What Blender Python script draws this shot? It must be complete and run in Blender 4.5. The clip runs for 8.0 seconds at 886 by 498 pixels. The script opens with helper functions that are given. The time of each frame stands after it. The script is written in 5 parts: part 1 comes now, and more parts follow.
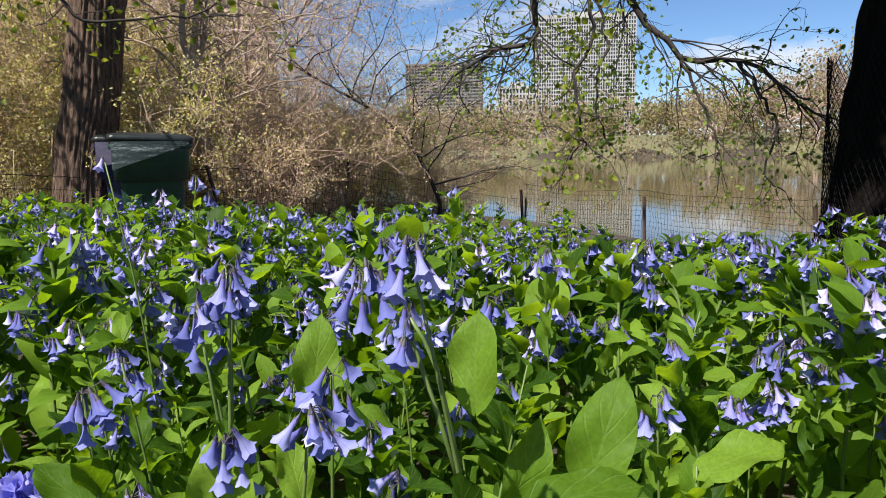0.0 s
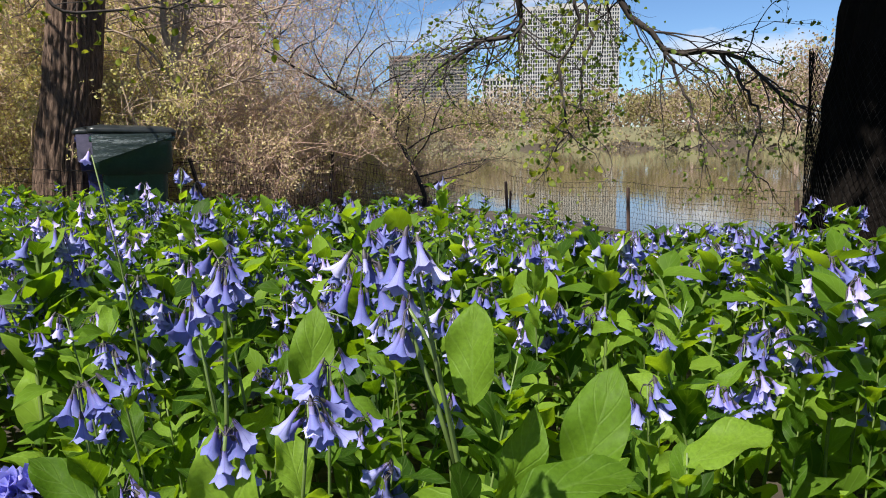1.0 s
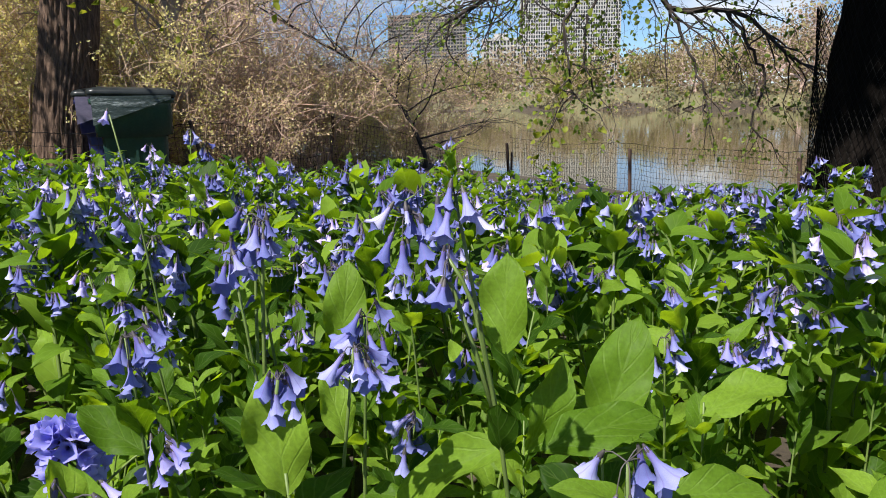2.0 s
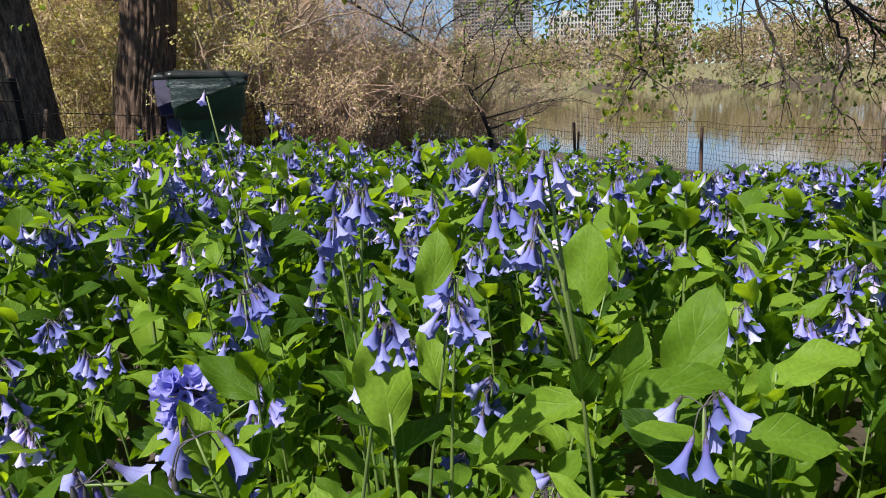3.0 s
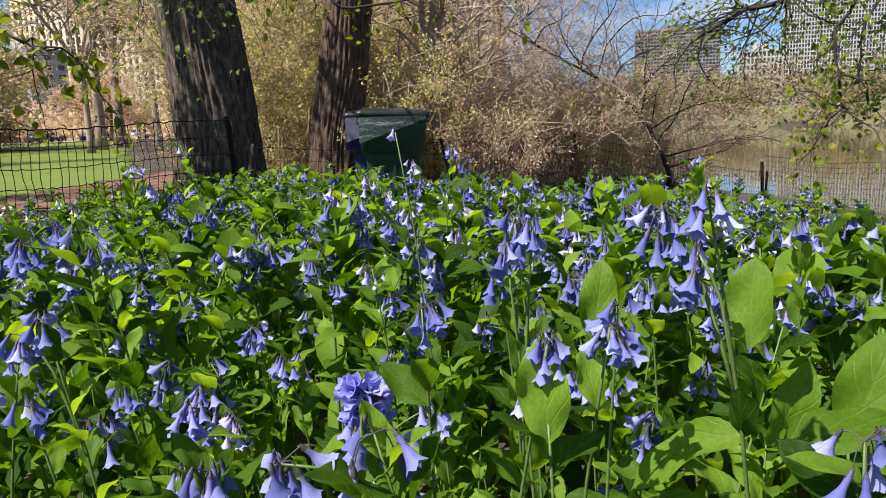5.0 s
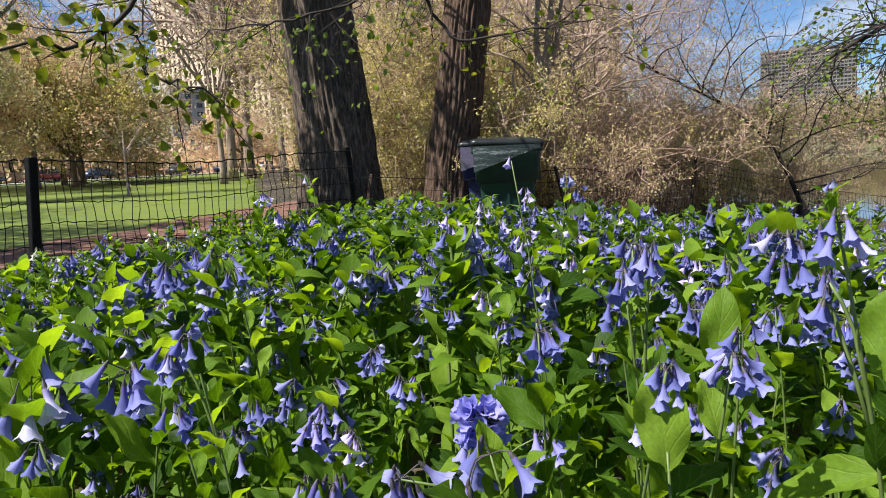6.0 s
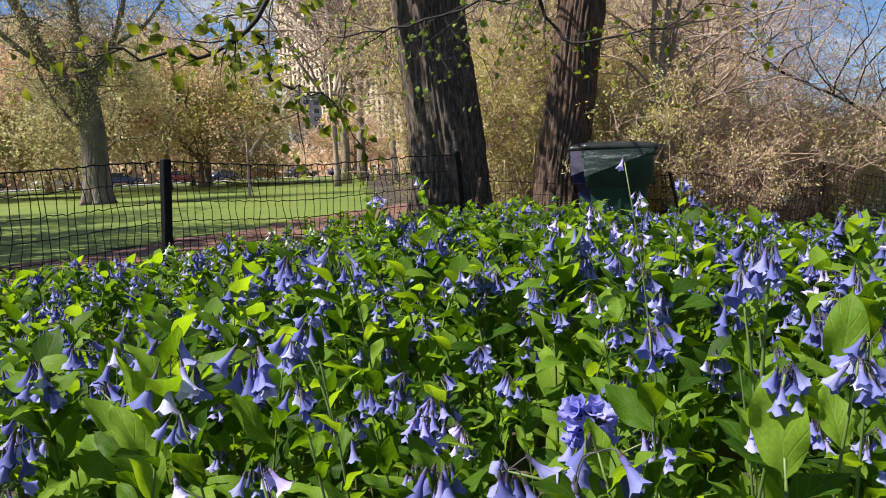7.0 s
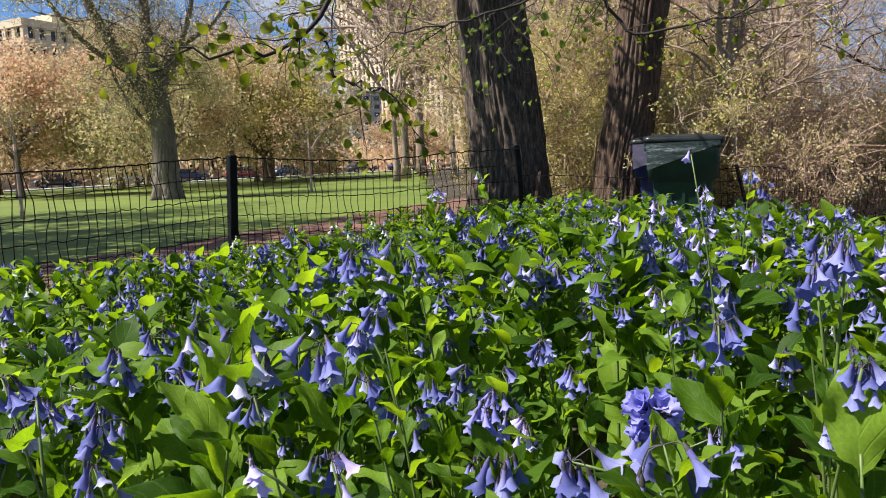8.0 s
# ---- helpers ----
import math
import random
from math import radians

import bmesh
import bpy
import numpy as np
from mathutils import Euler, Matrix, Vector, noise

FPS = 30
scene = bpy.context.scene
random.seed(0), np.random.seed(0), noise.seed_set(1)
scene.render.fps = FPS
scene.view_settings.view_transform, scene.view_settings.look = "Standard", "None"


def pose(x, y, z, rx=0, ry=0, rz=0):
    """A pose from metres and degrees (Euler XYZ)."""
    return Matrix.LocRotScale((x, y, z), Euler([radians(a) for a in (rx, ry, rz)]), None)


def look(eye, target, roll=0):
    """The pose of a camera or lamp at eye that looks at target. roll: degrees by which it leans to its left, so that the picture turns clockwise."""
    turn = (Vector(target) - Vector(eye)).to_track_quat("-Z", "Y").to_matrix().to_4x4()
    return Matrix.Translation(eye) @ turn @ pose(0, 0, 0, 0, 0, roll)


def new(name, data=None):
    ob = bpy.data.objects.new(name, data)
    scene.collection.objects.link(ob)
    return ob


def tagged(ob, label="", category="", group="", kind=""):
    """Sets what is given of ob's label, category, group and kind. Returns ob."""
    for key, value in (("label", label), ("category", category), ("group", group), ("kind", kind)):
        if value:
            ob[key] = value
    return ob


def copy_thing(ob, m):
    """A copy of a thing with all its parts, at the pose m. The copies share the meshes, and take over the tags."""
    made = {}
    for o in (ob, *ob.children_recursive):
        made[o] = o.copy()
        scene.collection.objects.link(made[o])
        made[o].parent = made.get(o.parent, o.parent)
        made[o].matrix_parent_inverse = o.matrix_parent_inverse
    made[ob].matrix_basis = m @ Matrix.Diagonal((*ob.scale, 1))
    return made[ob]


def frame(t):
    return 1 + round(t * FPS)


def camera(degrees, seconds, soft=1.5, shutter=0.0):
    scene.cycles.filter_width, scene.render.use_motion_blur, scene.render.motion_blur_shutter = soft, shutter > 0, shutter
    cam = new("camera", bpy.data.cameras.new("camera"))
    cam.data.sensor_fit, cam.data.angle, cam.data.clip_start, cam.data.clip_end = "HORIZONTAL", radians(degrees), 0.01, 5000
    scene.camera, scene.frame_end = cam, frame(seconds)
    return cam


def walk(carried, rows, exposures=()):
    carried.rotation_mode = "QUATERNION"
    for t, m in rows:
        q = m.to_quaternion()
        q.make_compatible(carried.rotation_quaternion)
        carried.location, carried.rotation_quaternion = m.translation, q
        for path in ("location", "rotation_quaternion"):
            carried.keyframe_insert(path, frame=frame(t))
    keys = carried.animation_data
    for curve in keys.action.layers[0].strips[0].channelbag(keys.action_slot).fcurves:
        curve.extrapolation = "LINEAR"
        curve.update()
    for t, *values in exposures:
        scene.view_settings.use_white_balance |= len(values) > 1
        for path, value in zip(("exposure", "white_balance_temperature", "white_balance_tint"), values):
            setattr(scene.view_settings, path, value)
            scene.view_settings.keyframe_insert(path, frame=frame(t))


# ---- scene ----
cam = camera(63.0, 8.0, soft=1.0)
PATH = [
    (0, (0.838, 0.618, 1.013), (0.549, 2.577, 0.732), -0.9),
    (0.5, (0.837, 0.616, 1.013), (0.562, 2.576, 0.728), -0.8),
    (1, (0.832, 0.615, 1.013), (0.585, 2.576, 0.71), -1.0),
    (2.5, (0.808, 0.584, 1.009), (0.56, 2.518, 0.564), -1.3),
    (3, (0.806, 0.563, 1.01), (0.386, 2.465, 0.557), -1.9),
    (3.5, (0.809, 0.552, 1.011), (0.27, 2.429, 0.581), -2.4),
    (4, (0.814, 0.541, 1.01), (0.129, 2.378, 0.617), -2.1),
    (5.5, (0.82, 0.521, 1.01), (-0.154, 2.241, 0.707), -2.3),
    (6, (0.823, 0.513, 1.01), (-0.312, 2.14, 0.759), -2.7),
    (6.5, (0.828, 0.506, 1.008), (-0.431, 2.043, 0.774), -2.5),
    (7, (0.828, 0.5, 1.006), (-0.537, 1.944, 0.779), -2.4),
    (7.5, (0.831, 0.495, 1.005), (-0.601, 1.872, 0.78), -2.5),
    (8, (0.829, 0.492, 1.004), (-0.648, 1.819, 0.77), -2.7),
]
walk(cam, [(t, look(e, a, r)) for t, e, a, r in PATH], [(0.0, 0.98), (8.0, 0.98)])

# ------------------------------------------------------------ light
SUN = Vector((-0.30, -0.52, 0.80)).normalized()
sun_data = bpy.data.lights.new("sun", "SUN")
sun_data.energy, sun_data.angle, sun_data.color = 5.0, radians(0.6), (1.0, 0.955, 0.88)
sun_lamp = new("sun", sun_data)
sun_lamp.matrix_world = look(SUN * 60, (0, 0, 0))
world = bpy.data.worlds.new("sky")
scene.world = world
world.use_nodes = True


def sky():
    nt = world.node_tree
    nt.nodes.clear()
    out = nt.nodes.new("ShaderNodeOutputWorld")
    bg = nt.nodes.new("ShaderNodeBackground")
    tex = nt.nodes.new("ShaderNodeTexSky")
    tex.sky_type, tex.sun_disc = "NISHITA", False
    tex.sun_elevation = math.asin(SUN.z)
    tex.sun_rotation = math.atan2(SUN.x, SUN.y)
    tex.altitude, tex.air_density, tex.dust_density, tex.ozone_density = 1500, 1.0, 0.0, 4.0
    # fair-weather cloud puffs over the whole dome
    co = nt.nodes.new("ShaderNodeTexCoord")
    mp = nt.nodes.new("ShaderNodeMapping")
    mp.inputs["Scale"].default_value = (1.0, 1.0, 3.4)
    mp.inputs["Location"].default_value = (0.18, 0.30, 0.0)
    no = nt.nodes.new("ShaderNodeTexNoise")
    no.inputs["Scale"].default_value, no.inputs["Detail"].default_value = 3.2, 6.0
    no.inputs["Roughness"].default_value = 0.55
    ra = nt.nodes.new("ShaderNodeValToRGB")
    ra.color_ramp.elements[0].position, ra.color_ramp.elements[1].position = 0.53, 0.68
    mix = nt.nodes.new("ShaderNodeMixRGB")
    mix.inputs[2].default_value = (9.0, 9.3, 9.8, 1)
    nt.links.new(co.outputs["Generated"], mp.inputs["Vector"])
    nt.links.new(mp.outputs["Vector"], no.inputs["Vector"])
    nt.links.new(no.outputs["Fac"], ra.inputs["Fac"])
    nt.links.new(ra.outputs["Color"], mix.inputs[0])
    tint = nt.nodes.new("ShaderNodeMixRGB")
    tint.blend_type = "MULTIPLY"
    tint.inputs[0].default_value = 1.0
    tint.inputs[2].default_value = (0.92, 1.07, 1.24, 1)
    nt.links.new(tex.outputs["Color"], tint.inputs[1])
    nt.links.new(tint.outputs["Color"], mix.inputs[1])
    nt.links.new(mix.outputs["Color"], bg.inputs["Color"])
    bg.inputs["Strength"].default_value = 0.052
    nt.links.new(bg.outputs["Background"], out.inputs["Surface"])


sky()


# ------------------------------------------------------------ materials
def nodes_of(name):
    m = bpy.data.materials.new(name)
    m.use_nodes = True
    nt = m.node_tree
    b = nt.nodes["Principled BSDF"]
    return m, nt, b


def noise_node(nt, scale, detail=4.0, rough=0.6, stretch=(1, 1, 1), kind="Object"):
    co = nt.nodes.new("ShaderNodeTexCoord")
    mp = nt.nodes.new("ShaderNodeMapping")
    mp.inputs["Scale"].default_value = stretch
    no = nt.nodes.new("ShaderNodeTexNoise")
    no.inputs["Scale"].default_value, no.inputs["Detail"].default_value = scale, detail
    no.inputs["Roughness"].default_value = rough
    nt.links.new(co.outputs[kind], mp.inputs["Vector"])
    nt.links.new(mp.outputs["Vector"], no.inputs["Vector"])
    return no


def ramp_node(nt, src, stops):
    ra = nt.nodes.new("ShaderNodeValToRGB")
    el = ra.color_ramp.elements
    while len(el) < len(stops):
        el.new(0.5)
    for e, (p, c) in zip(el, stops):
        e.position, e.color = p, (*c, 1)
    nt.links.new(src, ra.inputs["Fac"])
    return ra


def surface(name, stops, scale=8.0, fine=60.0, rough=0.8, bump=0.3, metal=0.0, stretch=(1, 1, 1), fine_mix=0.35, dist=0.01, spec=0.5):
    """A solid with broad stains (a ramp over coarse noise), fine grain and relief."""
    m, nt, b = nodes_of(name)
    coarse = noise_node(nt, scale, 5.0, 0.62, stretch)
    grain = noise_node(nt, fine, 3.0, 0.6, stretch)
    add = nt.nodes.new("ShaderNodeMixRGB")
    add.inputs[0].default_value = fine_mix
    nt.links.new(coarse.outputs["Fac"], add.inputs[1])
    nt.links.new(grain.outputs["Fac"], add.inputs[2])
    ra = ramp_node(nt, add.outputs["Color"], stops)
    nt.links.new(ra.outputs["Color"], b.inputs["Base Color"])
    b.inputs["Roughness"].default_value, b.inputs["Metallic"].default_value = rough, metal
    b.inputs["Specular IOR Level"].default_value = spec
    bu = nt.nodes.new("ShaderNodeBump")
    bu.inputs["Strength"].default_value, bu.inputs["Distance"].default_value = bump, dist
    nt.links.new(add.outputs["Color"], bu.inputs["Height"])
    nt.links.new(bu.outputs["Normal"], b.inputs["Normal"])
    return m


def thin_leaf(name, stops, through_colour, share=0.4, rough=0.45, veins=False, grain=25.0, throat=None):
    """A leaf or petal: glossy skin over colour that differs from piece to piece, with light coming through."""
    m, nt, b = nodes_of(name)
    geo = nt.nodes.new("ShaderNodeNewGeometry")
    info = nt.nodes.new("ShaderNodeObjectInfo")
    add = nt.nodes.new("ShaderNodeMath")
    add.operation = "ADD"
    nt.links.new(geo.outputs["Random Per Island"], add.inputs[0])
    nt.links.new(info.outputs["Random"], add.inputs[1])
    fr = nt.nodes.new("ShaderNodeMath")
    fr.operation = "FRACT"
    nt.links.new(add.outputs[0], fr.inputs[0])
    ra = ramp_node(nt, fr.outputs[0], stops)
    no = noise_node(nt, grain, 3.0)
    mu = nt.nodes.new("ShaderNodeMixRGB")
    mu.blend_type = "OVERLAY"
    mu.inputs[0].default_value = 0.35
    nt.links.new(ra.outputs["Color"], mu.inputs[1])
    nt.links.new(no.outputs["Fac"], mu.inputs[2])
    colour = mu.outputs["Color"]
    if veins:
        uv = nt.nodes.new("ShaderNodeUVMap")
        sep = nt.nodes.new("ShaderNodeSeparateXYZ")
        nt.links.new(uv.outputs["UV"], sep.inputs[0])
        ab = nt.nodes.new("ShaderNodeMath")
        ab.operation = "ABSOLUTE"
        nt.links.new(sep.outputs["X"], ab.inputs[0])
        # side veins that sweep forward from the midrib
        k = nt.nodes.new("ShaderNodeMath")
        k.operation = "MULTIPLY_ADD"
        k.inputs[1].default_value = -0.45
        nt.links.new(ab.outputs[0], k.inputs[0])
        nt.links.new(sep.outputs["Y"], k.inputs[2])
        s = nt.nodes.new("ShaderNodeMath")
        s.operation = "MULTIPLY"
        s.inputs[1].default_value = 27.0
        nt.links.new(k.outputs[0], s.inputs[0])
        si = nt.nodes.new("ShaderNodeMath")
        si.operation = "SINE"
        nt.links.new(s.outputs[0], si.inputs[0])
        pw = nt.nodes.new("ShaderNodeMapRange")
        pw.inputs[1].default_value, pw.inputs[2].default_value = 0.82, 1.0
        nt.links.new(si.outputs[0], pw.inputs[0])
        mid = nt.nodes.new("ShaderNodeMapRange")
        mid.inputs[1].default_value, mid.inputs[2].default_value = 0.09, 0.0
        nt.links.new(ab.outputs[0], mid.inputs[0])
        mx = nt.nodes.new("ShaderNodeMath")
        mx.operation = "MAXIMUM"
        nt.links.new(pw.outputs[0], mx.inputs[0])
        nt.links.new(mid.outputs[0], mx.inputs[1])
        vm = nt.nodes.new("ShaderNodeMixRGB")
        vm.inputs[2].default_value = (0.30, 0.42, 0.13, 1)
        sc = nt.nodes.new("ShaderNodeMath")
        sc.operation = "MULTIPLY"
        sc.inputs[1].default_value = 0.08
        nt.links.new(mx.outputs[0], sc.inputs[0])
        nt.links.new(sc.outputs[0], vm.inputs[0])
        nt.links.new(colour, vm.inputs[1])
        colour = vm.outputs["Color"]
        bu = nt.nodes.new("ShaderNodeBump")
        bu.inputs["Strength"].default_value, bu.inputs["Distance"].default_value = 0.35, 0.001
        bu.invert = True
        nt.links.new(mx.outputs[0], bu.inputs["Height"])
        nt.links.new(bu.outputs["Normal"], b.inputs["Normal"])
    if throat:
        # the tube and the ribs of a bell are darker than its skirt
        uv = nt.nodes.new("ShaderNodeUVMap")
        sep = nt.nodes.new("ShaderNodeSeparateXYZ")
        nt.links.new(uv.outputs["UV"], sep.inputs[0])
        mr = nt.nodes.new("ShaderNodeMapRange")
        mr.inputs[1].default_value, mr.inputs[2].default_value, mr.inputs[3].default_value, mr.inputs[4].default_value = 0.10, 0.62, 0.75, 0.0
        nt.links.new(sep.outputs["Y"], mr.inputs[0])
        rib = nt.nodes.new("ShaderNodeMapRange")
        rib.inputs[1].default_value, rib.inputs[2].default_value, rib.inputs[3].default_value, rib.inputs[4].default_value = -0.6, -1.0, 0.0, 0.45
        nt.links.new(sep.outputs["X"], rib.inputs[0])
        mx = nt.nodes.new("ShaderNodeMath")
        mx.operation = "MAXIMUM"
        nt.links.new(mr.outputs[0], mx.inputs[0])
        nt.links.new(rib.outputs[0], mx.inputs[1])
        tm2 = nt.nodes.new("ShaderNodeMixRGB")
        tm2.inputs[2].default_value = (*throat, 1)
        nt.links.new(mx.outputs[0], tm2.inputs[0])
        nt.links.new(colour, tm2.inputs[1])
        colour = tm2.outputs["Color"]
    nt.links.new(colour, b.inputs["Base Color"])
    b.inputs["Roughness"].default_value = rough
    b.inputs["Specular IOR Level"].default_value = 0.11
    tr = nt.nodes.new("ShaderNodeBsdfTranslucent")
    tm = nt.nodes.new("ShaderNodeMixRGB")
    tm.blend_type = "MULTIPLY"
    tm.inputs[0].default_value = 1.0
    tm.inputs[2].default_value = (*through_colour, 1)
    nt.links.new(colour, tm.inputs[1])
    nt.links.new(tm.outputs["Color"], tr.inputs["Color"])
    sh = nt.nodes.new("ShaderNodeMixShader")
    sh.inputs[0].default_value = share
    nt.links.new(b.outputs[0], sh.inputs[1])
    nt.links.new(tr.outputs[0], sh.inputs[2])
    nt.links.new(sh.outputs[0], nt.nodes["Material Output"].inputs["Surface"])
    return m


LEAF = thin_leaf("bluebell_leaf", [(0.0, (0.019, 0.050, 0.004)), (0.30, (0.036, 0.084, 0.006)), (0.50, (0.084, 0.160, 0.013)), (0.84, (0.170, 0.270, 0.030)), (0.94, (0.105, 0.190, 0.018)), (1.0, (0.024, 0.060, 0.005))],
                 (2.9, 2.6, 0.5), 0.44, 0.5, veins=True)
BELL = thin_leaf("bluebell_petal", [(0.0, (0.105, 0.12, 0.33)), (0.4, (0.165, 0.185, 0.46)), (0.7, (0.255, 0.27, 0.58)), (0.88, (0.38, 0.39, 0.69)), (1.0, (0.55, 0.54, 0.79))],
                 (1.1, 1.05, 1.15), 0.34, 0.5, grain=140.0, throat=(0.17, 0.115, 0.40))
BELL_PALE = thin_leaf("pale_petal", [(0.0, (0.48, 0.44, 0.84)), (0.5, (0.58, 0.55, 0.89)), (1.0, (0.58, 0.47, 0.82))], (1.0, 0.98, 1.1), 0.34, 0.5, grain=140.0, throat=(0.46, 0.30, 0.66))
BELL_LILAC = thin_leaf("lilac_petal", [(0.0, (0.22, 0.22, 0.62)), (0.5, (0.31, 0.31, 0.72)), (1.0, (0.42, 0.40, 0.78))], (1.0, 0.98, 1.1), 0.34, 0.5, grain=140.0, throat=(0.34, 0.24, 0.60))
BELL_WHITE = thin_leaf("white_petal", [(0.0, (0.78, 0.80, 0.70)), (1.0, (0.84, 0.84, 0.74))], (1.0, 1.0, 1.0), 0.3, 0.5, grain=140.0)
STEM = surface("bluebell_stem", [(0.3, (0.075, 0.125, 0.025)), (0.7, (0.15, 0.20, 0.055))], 20, 200, 0.5, 0.1, dist=0.001)
CALYX = surface("calyx", [(0.3, (0.035, 0.022, 0.055)), (0.7, (0.075, 0.075, 0.045))], 60, 300, 0.6, 0.1, dist=0.001)
BARK_RED = surface("furrowed_brown_bark", [(0.36, (0.020, 0.011, 0.007)), (0.5, (0.088, 0.052, 0.033)), (0.66, (0.185, 0.12, 0.082))], 42, 110, 0.9, 1.0, stretch=(1, 1, 0.16), dist=0.03)
BARK_GREY = surface("furrowed_grey_bark", [(0.37, (0.015, 0.010, 0.007)), (0.5, (0.082, 0.059, 0.043)), (0.64, (0.21, 0.16, 0.122))], 34, 110, 0.9, 1.0, stretch=(1, 1, 0.18), dist=0.03)
# Near-black because the tree's shade is put into the bark colour.
BARK_SHADED = surface("shaded_bark", [(0.30, (0.003, 0.0024, 0.002)), (0.6, (0.010, 0.008, 0.007)), (0.8, (0.024, 0.019, 0.016))], 10, 80, 1.0, 0.7, stretch=(1, 1, 0.25), dist=0.02, spec=0.05)
BARK_PALE = surface("pale_bark", [(0.3, (0.24, 0.16, 0.135)), (0.55, (0.50, 0.37, 0.32)), (0.8, (0.70, 0.56, 0.49))], 5, 50, 0.9, 0.6, stretch=(1, 1, 0.3))
BARK_ELM = surface("ridged_elm_bark", [(0.3, (0.06, 0.048, 0.04)), (0.55, (0.17, 0.14, 0.11)), (0.8, (0.34, 0.29, 0.24))], 3, 24, 0.95, 0.9, stretch=(1, 1, 0.25), dist=0.06)
TWIG_BROWN = surface("brown_twig", [(0.3, (0.26, 0.17, 0.11)), (0.7, (0.60, 0.45, 0.31))], 3, 60, 0.85, 0.2)
TWIG_TAN = surface("tan_twig", [(0.3, (0.24, 0.145, 0.10)), (0.7, (0.60, 0.42, 0.32))], 3, 60, 0.85, 0.2)
# Very dark: the backlit look of boughs against sky is coloured in.
TWIG_SILHOUETTE = surface("silhouette_twig", [(0.3, (0.014, 0.010, 0.009)), (0.7, (0.045, 0.032, 0.027))], 6, 80, 0.85, 0.2)
SPRING = thin_leaf("spring_leaf", [(0.0, (0.38, 0.36, 0.12)), (0.5, (0.54, 0.50, 0.21)), (1.0, (0.68, 0.61, 0.35))], (1.4, 1.35, 0.95), 0.5, 0.6)
SHORE_OLIVE = thin_leaf("shore_olive_leaf", [(0.0, (0.20, 0.155, 0.09)), (0.5, (0.24, 0.20, 0.095)), (1.0, (0.26, 0.25, 0.08))], (1.2, 1.2, 0.9), 0.25, 0.8)
SHORE = thin_leaf("grey_brown_bud", [(0.0, (0.20, 0.15, 0.10)), (0.5, (0.27, 0.21, 0.14)), (0.85, (0.30, 0.26, 0.14)), (1.0, (0.26, 0.28, 0.09))], (1.2, 1.1, 1.0), 0.25, 0.8)
YOUNG = thin_leaf("fresh_yellow_leaf", [(0.0, (0.10, 0.13, 0.016)), (0.5, (0.15, 0.18, 0.022)), (1.0, (0.24, 0.26, 0.04))], (1.6, 1.5, 0.6), 0.40, 0.45)
HEDGE = thin_leaf("thicket_leaf", [(0.0, (0.54, 0.39, 0.28)), (0.35, (0.56, 0.43, 0.27)), (0.7, (0.50, 0.46, 0.16)), (1.0, (0.68, 0.51, 0.40))], (1.3, 1.3, 0.9), 0.35, 0.6)
BARK_TAN = surface("smooth_tan_bark", [(0.3, (0.15, 0.11, 0.08)), (0.55, (0.33, 0.25, 0.19)), (0.8, (0.52, 0.42, 0.33))], 6, 50, 0.9, 0.6, stretch=(1, 1, 0.3))
BARK_BROWN = surface("tan_brown_bark", [(0.3, (0.085, 0.058, 0.042)), (0.55, (0.22, 0.16, 0.115)), (0.8, (0.40, 0.31, 0.235))], 4, 40, 0.9, 0.6, stretch=(1, 1, 0.25))
MAPLE = thin_leaf("young_tree_leaf", [(0.0, (0.07, 0.11, 0.022)), (0.6, (0.13, 0.18, 0.035)), (1.0, (0.20, 0.24, 0.05))], (1.8, 1.8, 0.9), 0.35, 0.45)
RUST = thin_leaf("rust_bud_leaf", [(0.0, (0.52, 0.30, 0.19)), (0.4, (0.64, 0.45, 0.31)), (0.75, (0.66, 0.54, 0.37)), (1.0, (0.54, 0.49, 0.26))], (1.2, 1.1, 1.0), 0.4, 0.6)
OLIVE = thin_leaf("olive_leaf", [(0.0, (0.42, 0.32, 0.20)), (0.45, (0.50, 0.43, 0.26)), (0.8, (0.50, 0.48, 0.22)), (1.0, (0.62, 0.57, 0.34))], (1.2, 1.2, 1.0), 0.4, 0.6)
SOIL = surface("leaf_litter_soil", [(0.3, (0.018, 0.013, 0.009)), (0.5, (0.045, 0.034, 0.022)), (0.75, (0.11, 0.082, 0.054))], 3.0, 45, 0.95, 0.6, dist=0.03)
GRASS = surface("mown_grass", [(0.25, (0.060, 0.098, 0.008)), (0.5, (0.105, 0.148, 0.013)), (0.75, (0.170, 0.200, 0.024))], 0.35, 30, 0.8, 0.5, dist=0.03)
CHIPS = surface("red_wood_chips", [(0.3, (0.065, 0.030, 0.021)), (0.5, (0.15, 0.072, 0.050)), (0.75, (0.27, 0.145, 0.105))], 4, 60, 0.95, 0.7, dist=0.02)
REED = surface("dry_reed_bank", [(0.3, (0.07, 0.07, 0.03)), (0.6, (0.13, 0.12, 0.06)), (0.8, (0.22, 0.18, 0.11))], 0.3, 6, 0.95, 0.5)
ASPHALT = surface("asphalt", [(0.3, (0.04, 0.04, 0.042)), (0.7, (0.075, 0.073, 0.07))], 0.5, 40, 0.9, 0.3)
CONCRETE = surface("pale_concrete", [(0.3, (0.42, 0.40, 0.37)), (0.7, (0.60, 0.58, 0.54))], 0.2, 4, 0.85, 0.1)
WHITE_WALL = surface("white_concrete", [(0.3, (0.30, 0.295, 0.275)), (0.7, (0.42, 0.41, 0.385))], 0.1, 3, 0.8, 0.05)
TAUPE = surface("taupe_concrete", [(0.3, (0.13, 0.122, 0.112)), (0.7, (0.21, 0.195, 0.175))], 0.1, 3, 0.8, 0.05)
